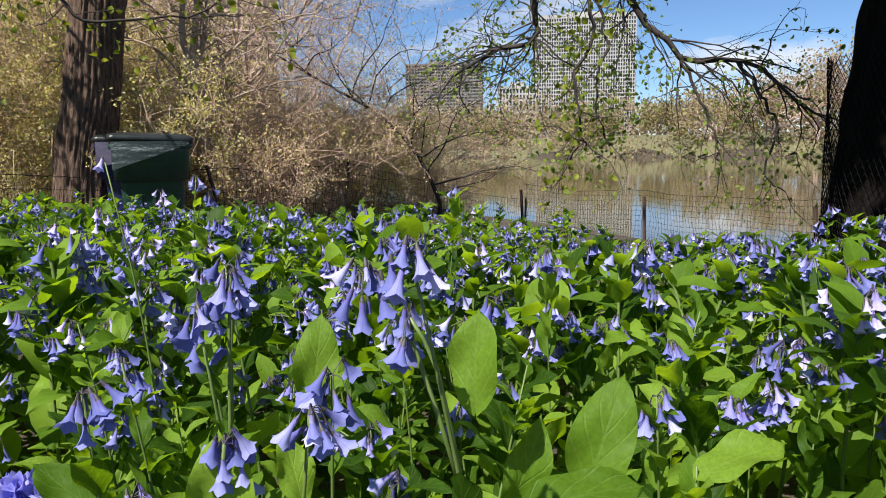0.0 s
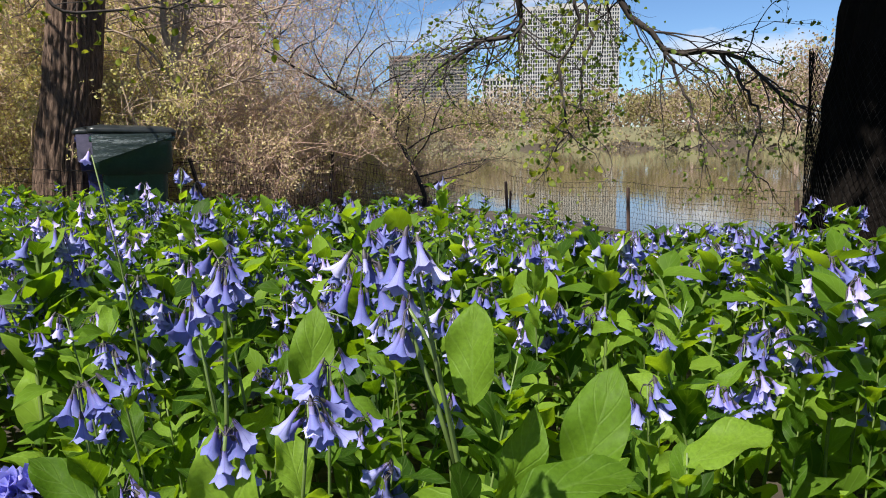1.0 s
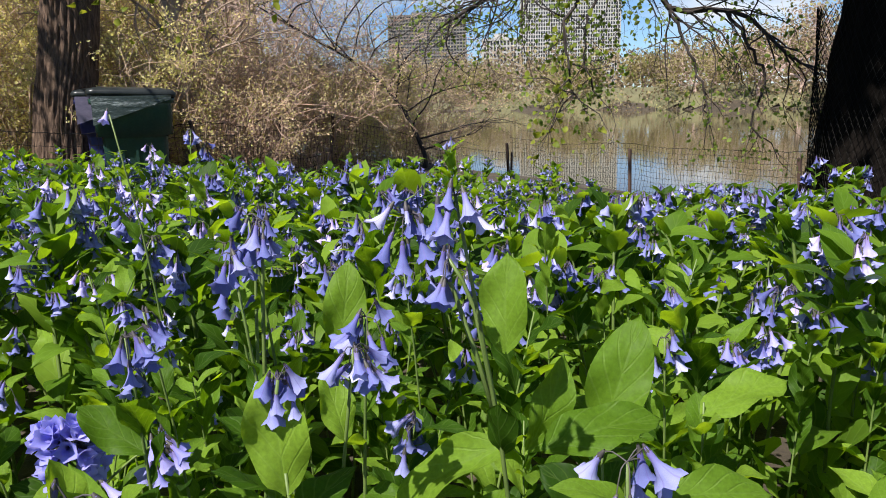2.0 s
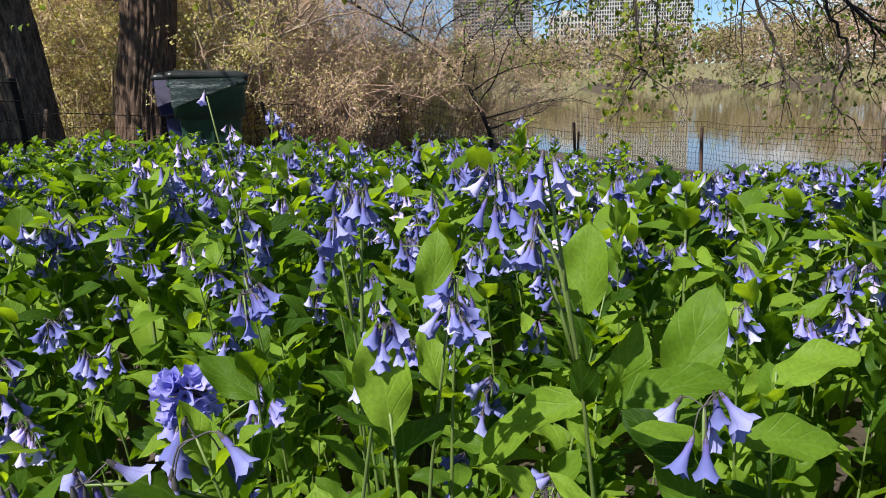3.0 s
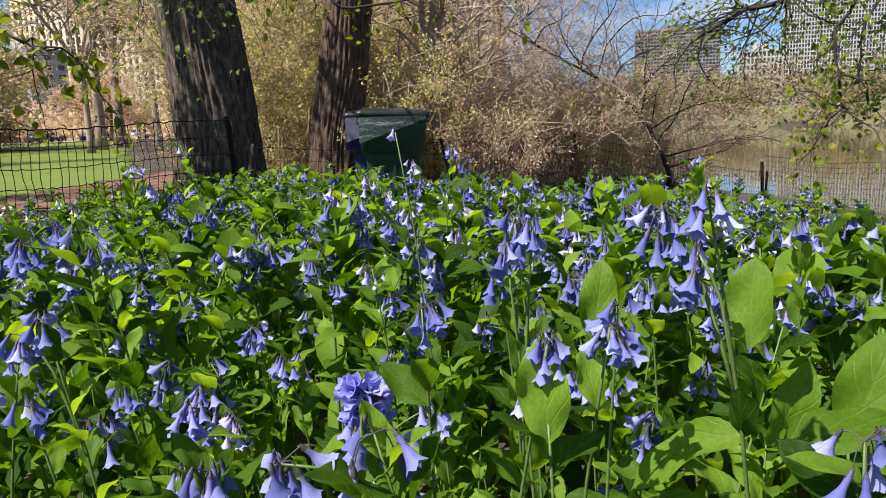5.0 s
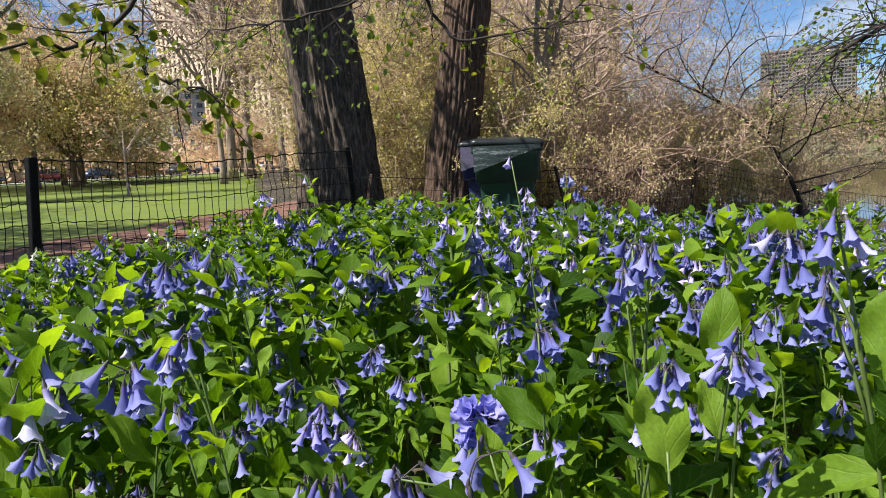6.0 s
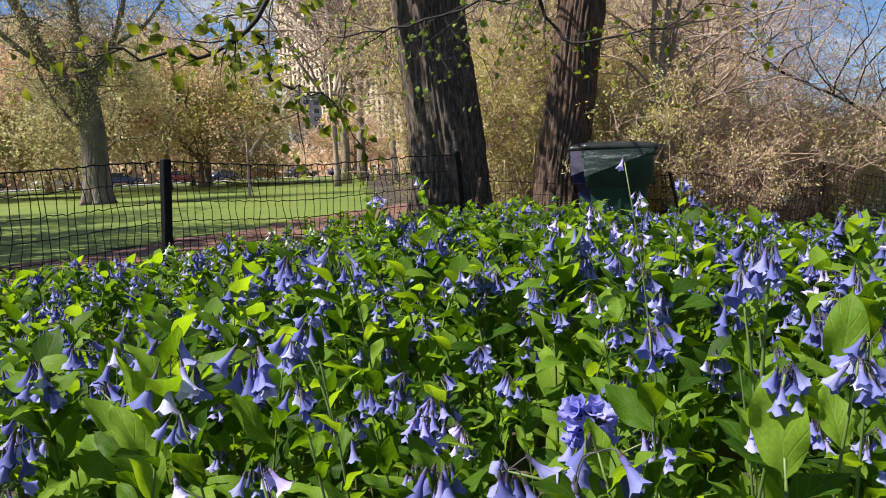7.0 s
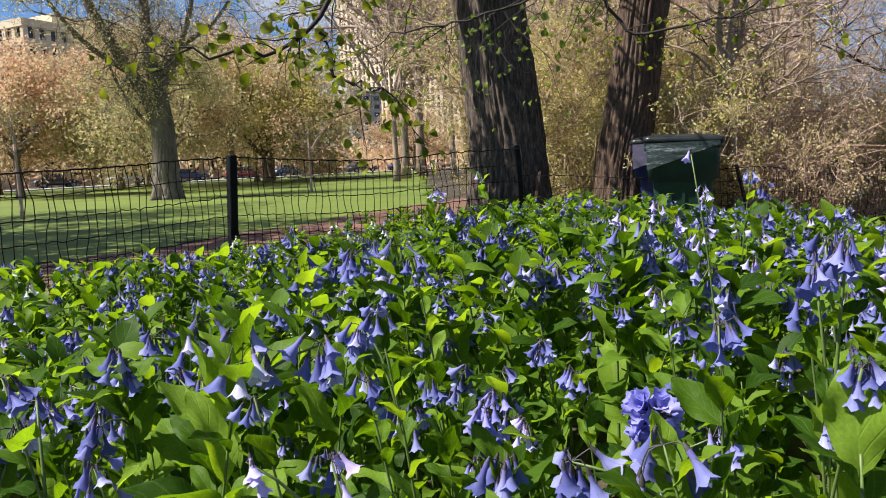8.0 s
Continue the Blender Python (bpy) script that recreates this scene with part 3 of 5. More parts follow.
def plan_of(rng, height, lean, heads, foliage=1.0):
    """Where a plant's stem, branches, leaves and flower sprays sit."""
    top = np.array([lean[0], lean[1], height])
    knots = [(0, 0, 0), (lean[0] * 0.15, lean[1] * 0.15, height * 0.4), (lean[0] * 0.55, lean[1] * 0.55, height * 0.78), top]
    stem = curve_points(knots, 9)
    branches, flowers = [], [(top, 1.0)] if heads else []
    for i in range(heads - 1):
        f = rng.uniform(0.72, 0.93)
        p = curve_points(knots, 41)[int(f * 40)]
        az = rng.uniform(0, 2 * np.pi)
        o = np.array([np.cos(az), np.sin(az), 0]) * rng.uniform(0.03, 0.075)
        e = p + o + np.array([0, 0, rng.uniform(0.01, 0.05)])
        branches.append(curve_points([p, p + o * 0.5 + (0, 0, 0.025), e], 4))
        flowers.append((e, rng.uniform(0.8, 1.0)))
    leaves = []
    az = rng.uniform(0, 6.28)
    count = int(rng.integers(15, 20))
    fine = curve_points(knots, 41)
    for i in range(count):
        f = 0.08 + 0.89 * (i / (count - 1)) ** 0.7
        az += 2.4 + rng.normal(0, 0.3)
        up = rng.uniform(0.2, 2.3)
        length = (0.115 - 0.060 * f) * rng.uniform(0.7, 1.25) * foliage
        d = unit((np.cos(az), np.sin(az), up))
        nrm = unit(np.array([-np.cos(az) * up, -np.sin(az) * up, 1.0]) + rng.normal(0, 0.4, 3))
        leaves.append((fine[int(f * 40)], d, nrm, length))
    return stem, branches, flowers, leaves


def bluebell(rng, height, lean=(0, 0), heads=3, petal="blue", m=None, label="Virginia bluebell plant with blue-violet bells and fresh green leaves", size=1.12, bare=0.0, foliage=1.0, count=(6, 12), at=None, full=False):
    """One plant: an Empty at its foot with stem, each leaf, and each flower head with its bells. at: where the heads hang, if given."""
    stem, branches, flowers, leaves = plan_of(rng, height, lean, heads, foliage)
    root = thing("virginia_bluebell", m or Matrix.Identity(4), label, "flower", "bluebells in the bed")
    if at:
        flowers = [(np.array(p, float), 1.0) for p in at]
        branches = [curve_points([stem[-3], (stem[-3] + p) / 2 + (0, 0, 0.02), p], 5) for p, _ in flowers[1:]]
    g = Geo().tube(stem, np.linspace(0.0023, 0.0008, len(stem)), 7)
    for b in branches:
        g.tube(b, np.linspace(0.0016, 0.0009, len(b)), 5)
    part("stem", g, STEM, root)
    for p, d, nrm, length in leaves:
        if rng.random() < bare:
            continue
        part("leaf", LEAF_MESHES[int(rng.integers(len(LEAF_MESHES)))], None, root, m=Matrix(frame_of(p, d, nrm, length)))
    for p, s in flowers:
        bells, stalks = head_plan(rng, int(rng.integers(*count)), True, full=full, reach=0.024 if full else 0.015)
        c = part("flower_head", stalks, CALYX, root, "dark purplish calyxes on fine arching stalks", m=pose(*p, 0, 0, rng.uniform(0, 360)) @ Matrix.Scale(s * size, 4))
        for k, bm_ in bells:
            part("bell", PETALS[petal][k], None, c, m=Matrix(bm_))
    return root


def bluebell_geo(rng, height, heads, level, petal=1):
    """The same plant as joined triangles for the far bed: 0 leaf, 1 petal, 2 stem."""
    stem, branches, flowers, leaves = plan_of(rng, height, rng.normal(0, 0.06, 2), heads)
    g = Geo()
    sides = 4 if level == 1 else 3
    g.tube(stem[::2] if level == 1 else stem[::4], 0.0032, sides, 2, False)
    for b in branches:
        g.tube(b[::3], 0.0016, 3, 2, False)
    for p, d, nrm, length in leaves[(0 if level == 1 else 3):]:
        pool = LEAF_MID if level == 1 else LEAF_FAR
        g.join(pool[int(rng.integers(len(pool)))], frame_of(p, d, nrm, length * 1.2))
    for p, s in flowers:
        bells, k = head_plan(rng, int(rng.integers(7, 13)), False)
        pool = BELLS_MID if level == 1 else BELLS_FAR
        for kind, bm_ in bells:
            v, t, mm, uv = pool[kind].arrays()
            w = (v @ bm_[:3, :3].T + bm_[:3, 3]) * s * 1.15 + p
            g.add(w, t, petal, uv)
        if level == 1:
            v, t, mm, uv = k.arrays()
            g.add(v * s * 1.15 + p, t, 4)
    return g


def in_bed(x, y):
    """Inside the fenced flower bed."""
    left = x > fence_x(y) + 0.25
    back = y < np.interp(x, [-4.6, -4.1, -2.9, -0.26, 0.93, 1.69, 2.6, 4.0, 5.5], [5.7, 6.0, 6.4, 6.0, 5.5, 4.7, 3.6, 2.2, 1.0]) + 0.15 * np.sin(3.1 * x)
    water = pond_inside(x, y) < -1.7
    tree = np.hypot(x - 2.53, y - 4.22) > 0.5
    return left & back & water & tree & (x < 5.5)


def bed_height(x, y):
    """How tall the plants stand: lower towards the pond side and towards the path."""
    pond = smooth01(0.0, 1.6, x + 0.35 * (y - 3.0)) * smooth01(1.6, 3.0, y)
    path = smooth01(1.6, 3.9, -x - 0.15 * (y - 2.0)) * (1 - smooth01(3.6, 5.2, y))
    return float((1 - 0.13 * pond) * (1 - 0.24 * path))


def scatter_points(rng, spacing, lo, hi, keep):
    """Jittered points at about the given spacing."""
    xs, ys = np.arange(lo[0], hi[0], spacing), np.arange(lo[1], hi[1], spacing)
    gx, gy = np.meshgrid(xs, ys)
    x = gx.ravel() + rng.uniform(-0.5, 0.5, gx.size) * spacing
    y = gy.ravel() + rng.uniform(-0.5, 0.5, gx.size) * spacing
    ok = keep(x, y)
    return np.stack([x[ok], y[ok]], -1)


EYE_XY = (0.82, 0.56)
NEAR = 1.35


def bed():
    rng = np.random.default_rng(21)
    # a stock of plants, copied over the near bed
    stock = [bluebell(rng, rng.uniform(0.53, 0.63), rng.normal(0, 0.05, 2), (2, 1, 1, 2, 0, 3, 0, 2, 1, 2, 1, 1)[i], "lilac" if i == 3 else "blue") for i in range(12)]
    used = [False] * len(stock)
    pts = scatter_points(rng, 0.128, (-2, -1), (3, 3), lambda x, y: in_bed(x, y) & (np.hypot(x - EYE_XY[0], y - EYE_XY[1]) < NEAR) & (np.hypot(x - EYE_XY[0], y - EYE_XY[1]) > 0.40) & ((y - 0.56) > -0.25 - 0.1 * (x - 0.82)) & ((y - 0.56) > 1.1 * (x - 0.82) - 0.35))
    for x, y in pts:
        i = int(rng.integers(len(stock)))
        if x > 0.80 and y < 1.45 and rng.random() < 0.75:
            i = (4, 6)[int(rng.integers(2))]
        r = math.hypot(x - EYE_XY[0], y - EYE_XY[1])
        s = rng.uniform(0.86, 1.10) * (0.94 + 0.06 * min(1.0, max(0.0, (r - 0.4) / 0.5)))
        m = pose(x, y, float(land(x, y)) - 0.01, rng.normal(0, 4), rng.normal(0, 4), rng.uniform(0, 360)) @ Matrix.Scale(s, 4)
        if not used[i]:
            stock[i].matrix_basis, used[i] = m, True
        else:
            copy_thing(stock[i], m)
    for ob, u in zip(stock, used):
        if not u:
            ob.matrix_basis = pose(-1.2 + 0.2 * stock.index(ob), 2.4, float(land(-1.2, 2.4)))
    # the rest of the bed, joined
    mid, far = Geo(), Geo()
    white = lambda x, y: np.hypot(x + 3.2, y - 2.2) < 0.75
    for level, spacing, geo, n in ((1, 0.135, mid, 9), (2, 0.155, far, 7)):
        r0, r1 = (NEAR, 3.6) if level == 1 else (3.6, 11.5)
        kinds = [bluebell_geo(rng, rng.uniform(0.50, 0.62), (3, 1, 2, 2, 3, 0, 2, 1, 3)[j], level) for j in range(n)]
        kinds += [bluebell_geo(rng, 0.55, 3, level, 3)]
        pts = scatter_points(rng, spacing, (-6.5, -1.5), (6, 10), lambda x, y: in_bed(x, y) & (np.hypot(x - EYE_XY[0], y - EYE_XY[1]) >= r0) & (np.hypot(x - EYE_XY[0], y - EYE_XY[1]) < r1) & (y > -1.3))
        pick = rng.integers(0, len(kinds) - 1, len(pts))
        pick[rng.random(len(pts)) < 0.09] = len(kinds) - 1
        # towards the path the plants are leafier
        leafy = (pts[:, 0] < -0.2 - 0.35 * (pts[:, 1] - 0.6)) & (rng.random(len(pts)) < 0.4)
        pick[leafy] = 5
        for k, kind in enumerate(kinds):
            mats = []
            for x, y in pts[pick == k]:
                s = rng.uniform(0.80, 1.10) * (1.0 + 0.10 * math.sin(1.7 * x + 0.6) * math.sin(1.3 * y)) * (1.06 if level == 1 else 1.0) * bed_height(x, y)
                mats.append(np.array(pose(x, y, float(land(x, y)) - 0.01, rng.normal(0, 5), rng.normal(0, 5), rng.uniform(0, 360)) @ Matrix.Scale(s, 4)))
            if mats:
                geo.scatter(kind, mats)
    slots = [LEAF, BELL, STEM, BELL_PALE, CALYX]
    tagged(part("bluebell_bed", mid, slots), "dense bed of blue Virginia bluebells in full bloom", "flowers", kind="stuff")
    tagged(part("bluebell_drift", far, slots), "distant drift of blue Virginia bluebells up to the fence", "flowers", kind="stuff")


bed()


# ------------------------------------------------------------ trees
def bark_trunk(knots, radii, sides, rings, furrows, depth, flare, rng, seed):
    """A trunk with a flared foot and ridged, furrowed bark."""
    pts = curve_points(knots, rings)
    rad = np.interp(np.linspace(0, 1, rings), np.linspace(0, 1, len(radii)), radii)
    ang = np.linspace(0, 2 * np.pi, sides, endpoint=False)
    ph = rng.uniform(0, 6.28, 6)
    rows = []
    for i in range(rings):
        h = pts[i][2] - pts[0][2]
        foot = flare * math.exp(-h / 0.42)
        row = []
        for a in ang:
            lobes = 1 + foot * (0.55 + 0.45 * math.cos(4 * a + ph[0]) + 0.3 * math.cos(7 * a + ph[1]))
            lobes += 0.03 * math.cos(2 * a + ph[2] + h * 0.5) + 0.02 * math.cos(3 * a + ph[3] - h * 0.8)
            w = noise.noise(Vector((math.cos(a) * 2.2, math.sin(a) * 2.2, h * 1.1 + seed)))
            f = furrows * (a + 0.16 * w + 0.05 * math.sin(h * 4 + ph[4]))
            ridge = abs(math.sin(f * 0.5))
            chop = noise.noise(Vector((math.cos(a) * 9, math.sin(a) * 9, h * 5 + seed)))
            r = rad[i] * lobes + depth * (ridge - 0.5) + depth * 0.8 * chop
            row.append((pts[i][0] + r * math.cos(a), pts[i][1] + r * math.sin(a), pts[i][2]))
        rows.append(row)
    return Geo().loft(rows)


def grow(geo, tips, rng, start, way, length, radius, depth, droop=0.0, wander=0.35, kids=(2, 4), sides=6, shrink=0.62):
    """A branch that forks into smaller ones; gathers the points where leaves sit."""
    n = 6 if depth > 1 else 4
    pts, d, p = [np.array(start, float)], unit(way), np.array(start, float)
    for i in range(n):
        d = unit(d + rng.normal(0, wander / 2.2, 3) + np.array([0, 0, -droop]) * 0.18)
        p = p + d * length / n
        pts.append(p)
    geo.tube(pts, np.linspace(radius, radius * (0.55 if depth else 0.35), n + 1), max(3, sides), 0, depth > 2)
    if depth <= 1:
        tips.extend(pts[1:])
    if depth == 0:
        return
    for _ in range(int(rng.integers(kids[0], kids[1] + 1))):
        k = int(rng.integers(max(1, n // 3), n + 1))
        az = unit(rng.normal(0, 1, 3))
        w = unit(d * 0.75 + az * 0.75)
        grow(geo, tips, rng, pts[k], w, length * shrink * rng.uniform(0.75, 1.2), radius * (0.62 - 0.04 * k), depth - 1, droop, wander, kids, sides - 1, shrink)
    grow(geo, tips, rng, pts[-1], d, length * shrink, radius * 0.52, depth - 1, droop, wander, kids, sides - 1, shrink)


def leaf_cloud(rng, tips, per, size, spread, shape, clump=0.0, shift=0.0):
    """Small leaves about the twig tips; clump: metres across the thick and the bare patches."""
    g = Geo()
    tips = np.asarray(tips)
    if clump:
        tips = tips[np.array([noise.noise(Vector(p / clump) + Vector((shift, 0, 0))) + rng.normal(0, 0.12) > -0.02 for p in tips])]
    if per < 1:
        tips = tips[rng.random(len(tips)) < per]
        per = 1
    if not len(tips):
        tips = np.zeros((1, 3))
    base = np.repeat(tips, int(per), 0)
    n = len(base)
    pos = base + rng.normal(0, spread, (n, 3))
    x = rng.normal(0, 1, (n, 3)) + (0, 0, -0.4)
    x /= np.linalg.norm(x, axis=1, keepdims=True)
    r = rng.normal(0, 1, (n, 3))
    y = np.cross(r, x)
    y /= np.linalg.norm(y, axis=1, keepdims=True)
    z = np.cross(x, y)
    s = size * rng.uniform(0.6, 1.25, n)
    m = np.zeros((n, 4, 4))
    m[:, :3, 0], m[:, :3, 1], m[:, :3, 2], m[:, :3, 3] = x * s[:, None], y * s[:, None], z * s[:, None], pos
    return g.scatter(shape, m)


TINY_LEAF = Geo().add([(0, 0, 0), (0.5, 0.32, 0.06), (1, 0, -0.08), (0.5, -0.32, 0.06)], [(0, 1, 2), (0, 2, 3)])
SPRAY_LEAF = leaf_shape(4, 2, 0.36, 0.35, 0.35, 0.15, np.random.default_rng(3))


def tree(rng, name, at, height, radius, bark, leaf_mat, label, category="tree", limbs=5, depth=3, per=2.0, leaf=0.12, spread=0.35, fork=0.38, lean=(0, 0), group="", spread_up=0.75, droop=0.0, shape=None, limb=(0.45, 0.65)):
    """A forking tree: trunk, branches and a crown of small leaves."""
    x, y = at
    z = float(land(x, y)) - 0.05
    root = thing(name, pose(x, y, z), label, category, group)
    top = np.array([lean[0] * height * fork, lean[1] * height * fork, height * fork])
    g = Geo().tube(curve_points([(0, 0, 0), (top[0] * 0.4 + rng.normal(0, radius * 0.3), top[1] * 0.4, top[2] * 0.5), top], 7), [radius * 1.45, radius * 1.1, radius, radius * 0.95, radius * 0.9, radius * 0.85, radius * 0.8], 10)
    part("trunk", g, bark, root)
    b, tips = Geo(), []
    for i in range(limbs):
        az = 6.28 * i / limbs + rng.uniform(-0.5, 0.5)
        w = unit((np.cos(az), np.sin(az), spread_up + rng.uniform(0, 0.8)))
        s = top * rng.uniform(0.8, 1.0)
        grow(b, tips, rng, s, w, height * (1 - fork) * rng.uniform(0.42, 0.58), radius * rng.uniform(*limb), depth, droop)
    part("crown_wood", b, bark, root)
    if leaf_mat:
        part("crown", leaf_cloud(rng, tips, per, leaf, spread, shape or TINY_LEAF), leaf_mat, root)
    return root


def shrub(rng, at, height, spread, stems, twig, leaf_mat, per, label, name="shrub", leaf=0.045, bow=0.5, thin=0.85):
    """A thicket of arching stems from one root with fine twigs and small leaves."""
    x, y = at
    root = thing(name, pose(x, y, float(land(x, y)) - 0.04), label, "shrub", "shrubs on the bank")
    g, tips = Geo(), []
    for i in range(stems):
        az = rng.uniform(0, 6.28)
        o = np.array([np.cos(az), np.sin(az), 0])
        base = o * rng.uniform(0, spread * 0.35)
        h = height * rng.uniform(0.6, 1.05)
        out = o * spread * rng.uniform(0.2, 1.35)
        knots = [base, base + out * 0.3 + (0, 0, h * 0.42) + rng.normal(0, 0.10, 3), base + out * 0.7 + (0, 0, h * 0.80) + rng.normal(0, 0.16, 3), base + out * (1 + bow * 0.4) + (0, 0, h * rng.uniform(0.75, 1.0))]
        pts = curve_points(knots, 8)
        g.tube(pts, np.linspace(0.016, 0.006, 8) * thin * height / 2.5 * rng.uniform(0.7, 1.5), 4, 0, False)
        for _ in range(11):
            k = int(rng.integers(1, 8))
            w = unit(rng.normal(0, 1, 3) + o * 0.5 + (0, 0, 0.45))
            ln = rng.uniform(0.25, 0.8) * height / 2.5
            tw = [pts[k], pts[k] + w * ln * 0.5 + rng.normal(0, 0.03, 3), pts[k] + w * ln + rng.normal(0, 0.07, 3)]
            g.tube(tw, np.array([0.0058, 0.0042, 0.0026]) * thin, 3, 0, False)
            tips.extend(tw[1:])
            for _ in range(3):
                w2 = unit(w + rng.normal(0, 0.8, 3))
                l2 = ln * rng.uniform(0.3, 0.7)
                s2 = tw[1] + (tw[2] - tw[1]) * rng.uniform(0, 1)
                g.tube([s2, s2 + w2 * l2], [0.0042 * thin, 0.002 * thin], 3, 0, False)
                tips.append(s2 + w2 * l2)
                tips.append(s2 + w2 * l2 * 0.5)
    part("wood", g, twig, root)
    part("foliage", leaf_cloud(rng, tips, per, leaf, 0.05, TINY_LEAF, 0.42 if leaf_mat == HEDGE else 0.25, rng.uniform(0, 50)), leaf_mat, root)
    return root


def big_trees():
    rng = np.random.default_rng(5)
    # the thick grey tree by the fence
    x, y = -4.86, 6.70
    root = thing("cottonwood_tree", pose(x, y, float(land(x, y)) - 0.03), "thick old tree with grey furrowed bark and flared foot", "tree", "old trees by the bed")
    part("trunk", bark_trunk([(0, 0, 0), (-0.02, -0.02, 1.4), (-0.12, -0.12, 2.8), (-0.22, -0.25, 5.2)], [0.47, 0.41, 0.39, 0.36, 0.33], 150, 150, 40, 0.036, 0.62, rng, 3.0), BARK_GREY, root)
    b, tips = Geo(), []
    for i, w in enumerate([(-0.7, 0.2, 1.0), (0.5, 0.6, 1.0), (-0.1, -0.9, 1.1), (0.6, -0.25, 1.3)]):
        grow(b, tips, rng, (-0.2, -0.22, 4.6 + 0.15 * i), w, 3.6, 0.2, 2, 0.1, 0.3, (1, 2))
    # Leafy limbs above the view, added to dapple trunk and bed with shade.
    low = []
    for i, w in enumerate([(-0.6, -0.8, 0.2), (-0.3, -1.0, 0.25)]):
        grow(b, low, rng, (-0.16, -0.2, 4.0 + 0.22 * i), w, 1.7, 0.12, 3, 0.0, 0.3, (2, 3))
    part("crown_wood", b, BARK_GREY, root)
    part("crown", leaf_cloud(rng, tips, 0.25, 0.07, 0.12, SPRAY_LEAF).join(leaf_cloud(rng, low, 2, 0.09, 0.12, SPRAY_LEAF)), MAPLE, root)
    # the leaning reddish tree behind the bins
    x, y = -3.83, 7.28
    root = thing("leaning_tree", pose(x, y, float(land(x, y)) - 0.03), "leaning tree with reddish-brown furrowed bark", "tree", "old trees by the bed")
    part("trunk", bark_trunk([(0, 0, 0), (0.06, 0.03, 0.8), (0.28, 0.17, 2.6), (0.62, 0.40, 5.6)], [0.315, 0.275, 0.26, 0.245, 0.22], 130, 150, 34, 0.030, 0.28, rng, 9.0), BARK_RED, root)
    b, tips = Geo(), []
    for i, w in enumerate([(0.8, 0.3, 1.0), (-0.5, 0.8, 1.0), (0.3, -0.6, 1.2), (0.1, 0.4, 1.6)]):
        grow(b, tips, rng, (0.56, 0.37, 5.0 + 0.12 * i), w, 3.3, 0.15, 2, 0.1, 0.3, (1, 2))
    part("crown_wood", b, BARK_RED, root)
    part("crown", leaf_cloud(rng, tips, 0.25, 0.07, 0.12, SPRAY_LEAF), MAPLE, root)
    # the dark tree at the water's side, wrapped with wire
    x, y = 2.53, 4.22
    root = thing("dark_tree", pose(x, y, float(land(x, y)) - 0.03), "dark old tree in shade with a wire guard round its foot", "tree", "old trees by the bed")
    part("trunk", bark_trunk([(0, 0, 0), (0.03, 0.0, 1.0), (0.10, 0.0, 2.4), (0.2, 0.05, 5.0)], [0.42, 0.37, 0.33, 0.30, 0.27], 130, 150, 28, 0.026, 0.20, rng, 15.0), BARK_SHADED, root)
    b, tips = Geo(), []
    for i, w in enumerate([(-0.8, 0.5, 0.9), (0.7, 0.5, 1.0), (-0.2, -0.5, 1.3), (-0.6, 0.1, 1.0)]):
        grow(b, tips, rng, (0.17, 0.04, 4.0 + 0.2 * i), w, 3.0, 0.16, 3, 0.1, 0.3, (1, 3))
    # Dense limbs out of view, added towards the sun to shade this trunk.
    low = []
    for i, w in enumerate([(-0.9, -0.5, 0.30), (-0.7, -0.75, 0.55), (-1.0, -0.1, 0.40), (-0.6, -0.35, 0.9), (-0.4, -0.5, 0.5), (-0.5, -0.87, 0.35), (-0.4, -0.9, 0.5)]):
        grow(b, low, rng, (0.1, 0.0, 2.75 + 0.2 * i), w, 0.85 if i < 5 else 1.7, 0.06, 3, 0.0, 0.35, (2, 3))
    part("crown_wood", b, BARK_SHADED, root)
    part("crown", leaf_cloud(rng, tips, 0.8, 0.07, 0.12, SPRAY_LEAF).join(leaf_cloud(rng, low, 14, 0.13, 0.15, SPRAY_LEAF)), MAPLE, root)
    g = Geo()
    # hexagonal wire of the guard, slack and bulging
    for lev in range(40):
        z0 = 0.22 + lev * 0.029
        nseg = 100
        pts = []
        for s in range(nseg * 2 + 1):
            a = 2 * math.pi * s / (nseg * 2)
            r = 0.44 + 0.13 * math.exp(-z0 / 0.35) + 0.025 * math.sin(3 * a + z0 * 4) + 0.012 * math.sin(11 * a + z0 * 9)
            zig = 0.0145 * (1 if (s + lev) % 2 else -1)
            pts.append((0.02 + r * math.cos(a) + 0.03 * z0, r * math.sin(a), z0 + zig))
        g.tube(pts, 0.0019, 3, 0, False)
    part("wire_guard", g, WIRE, root, "dark hexagonal wire guard")


big_trees()


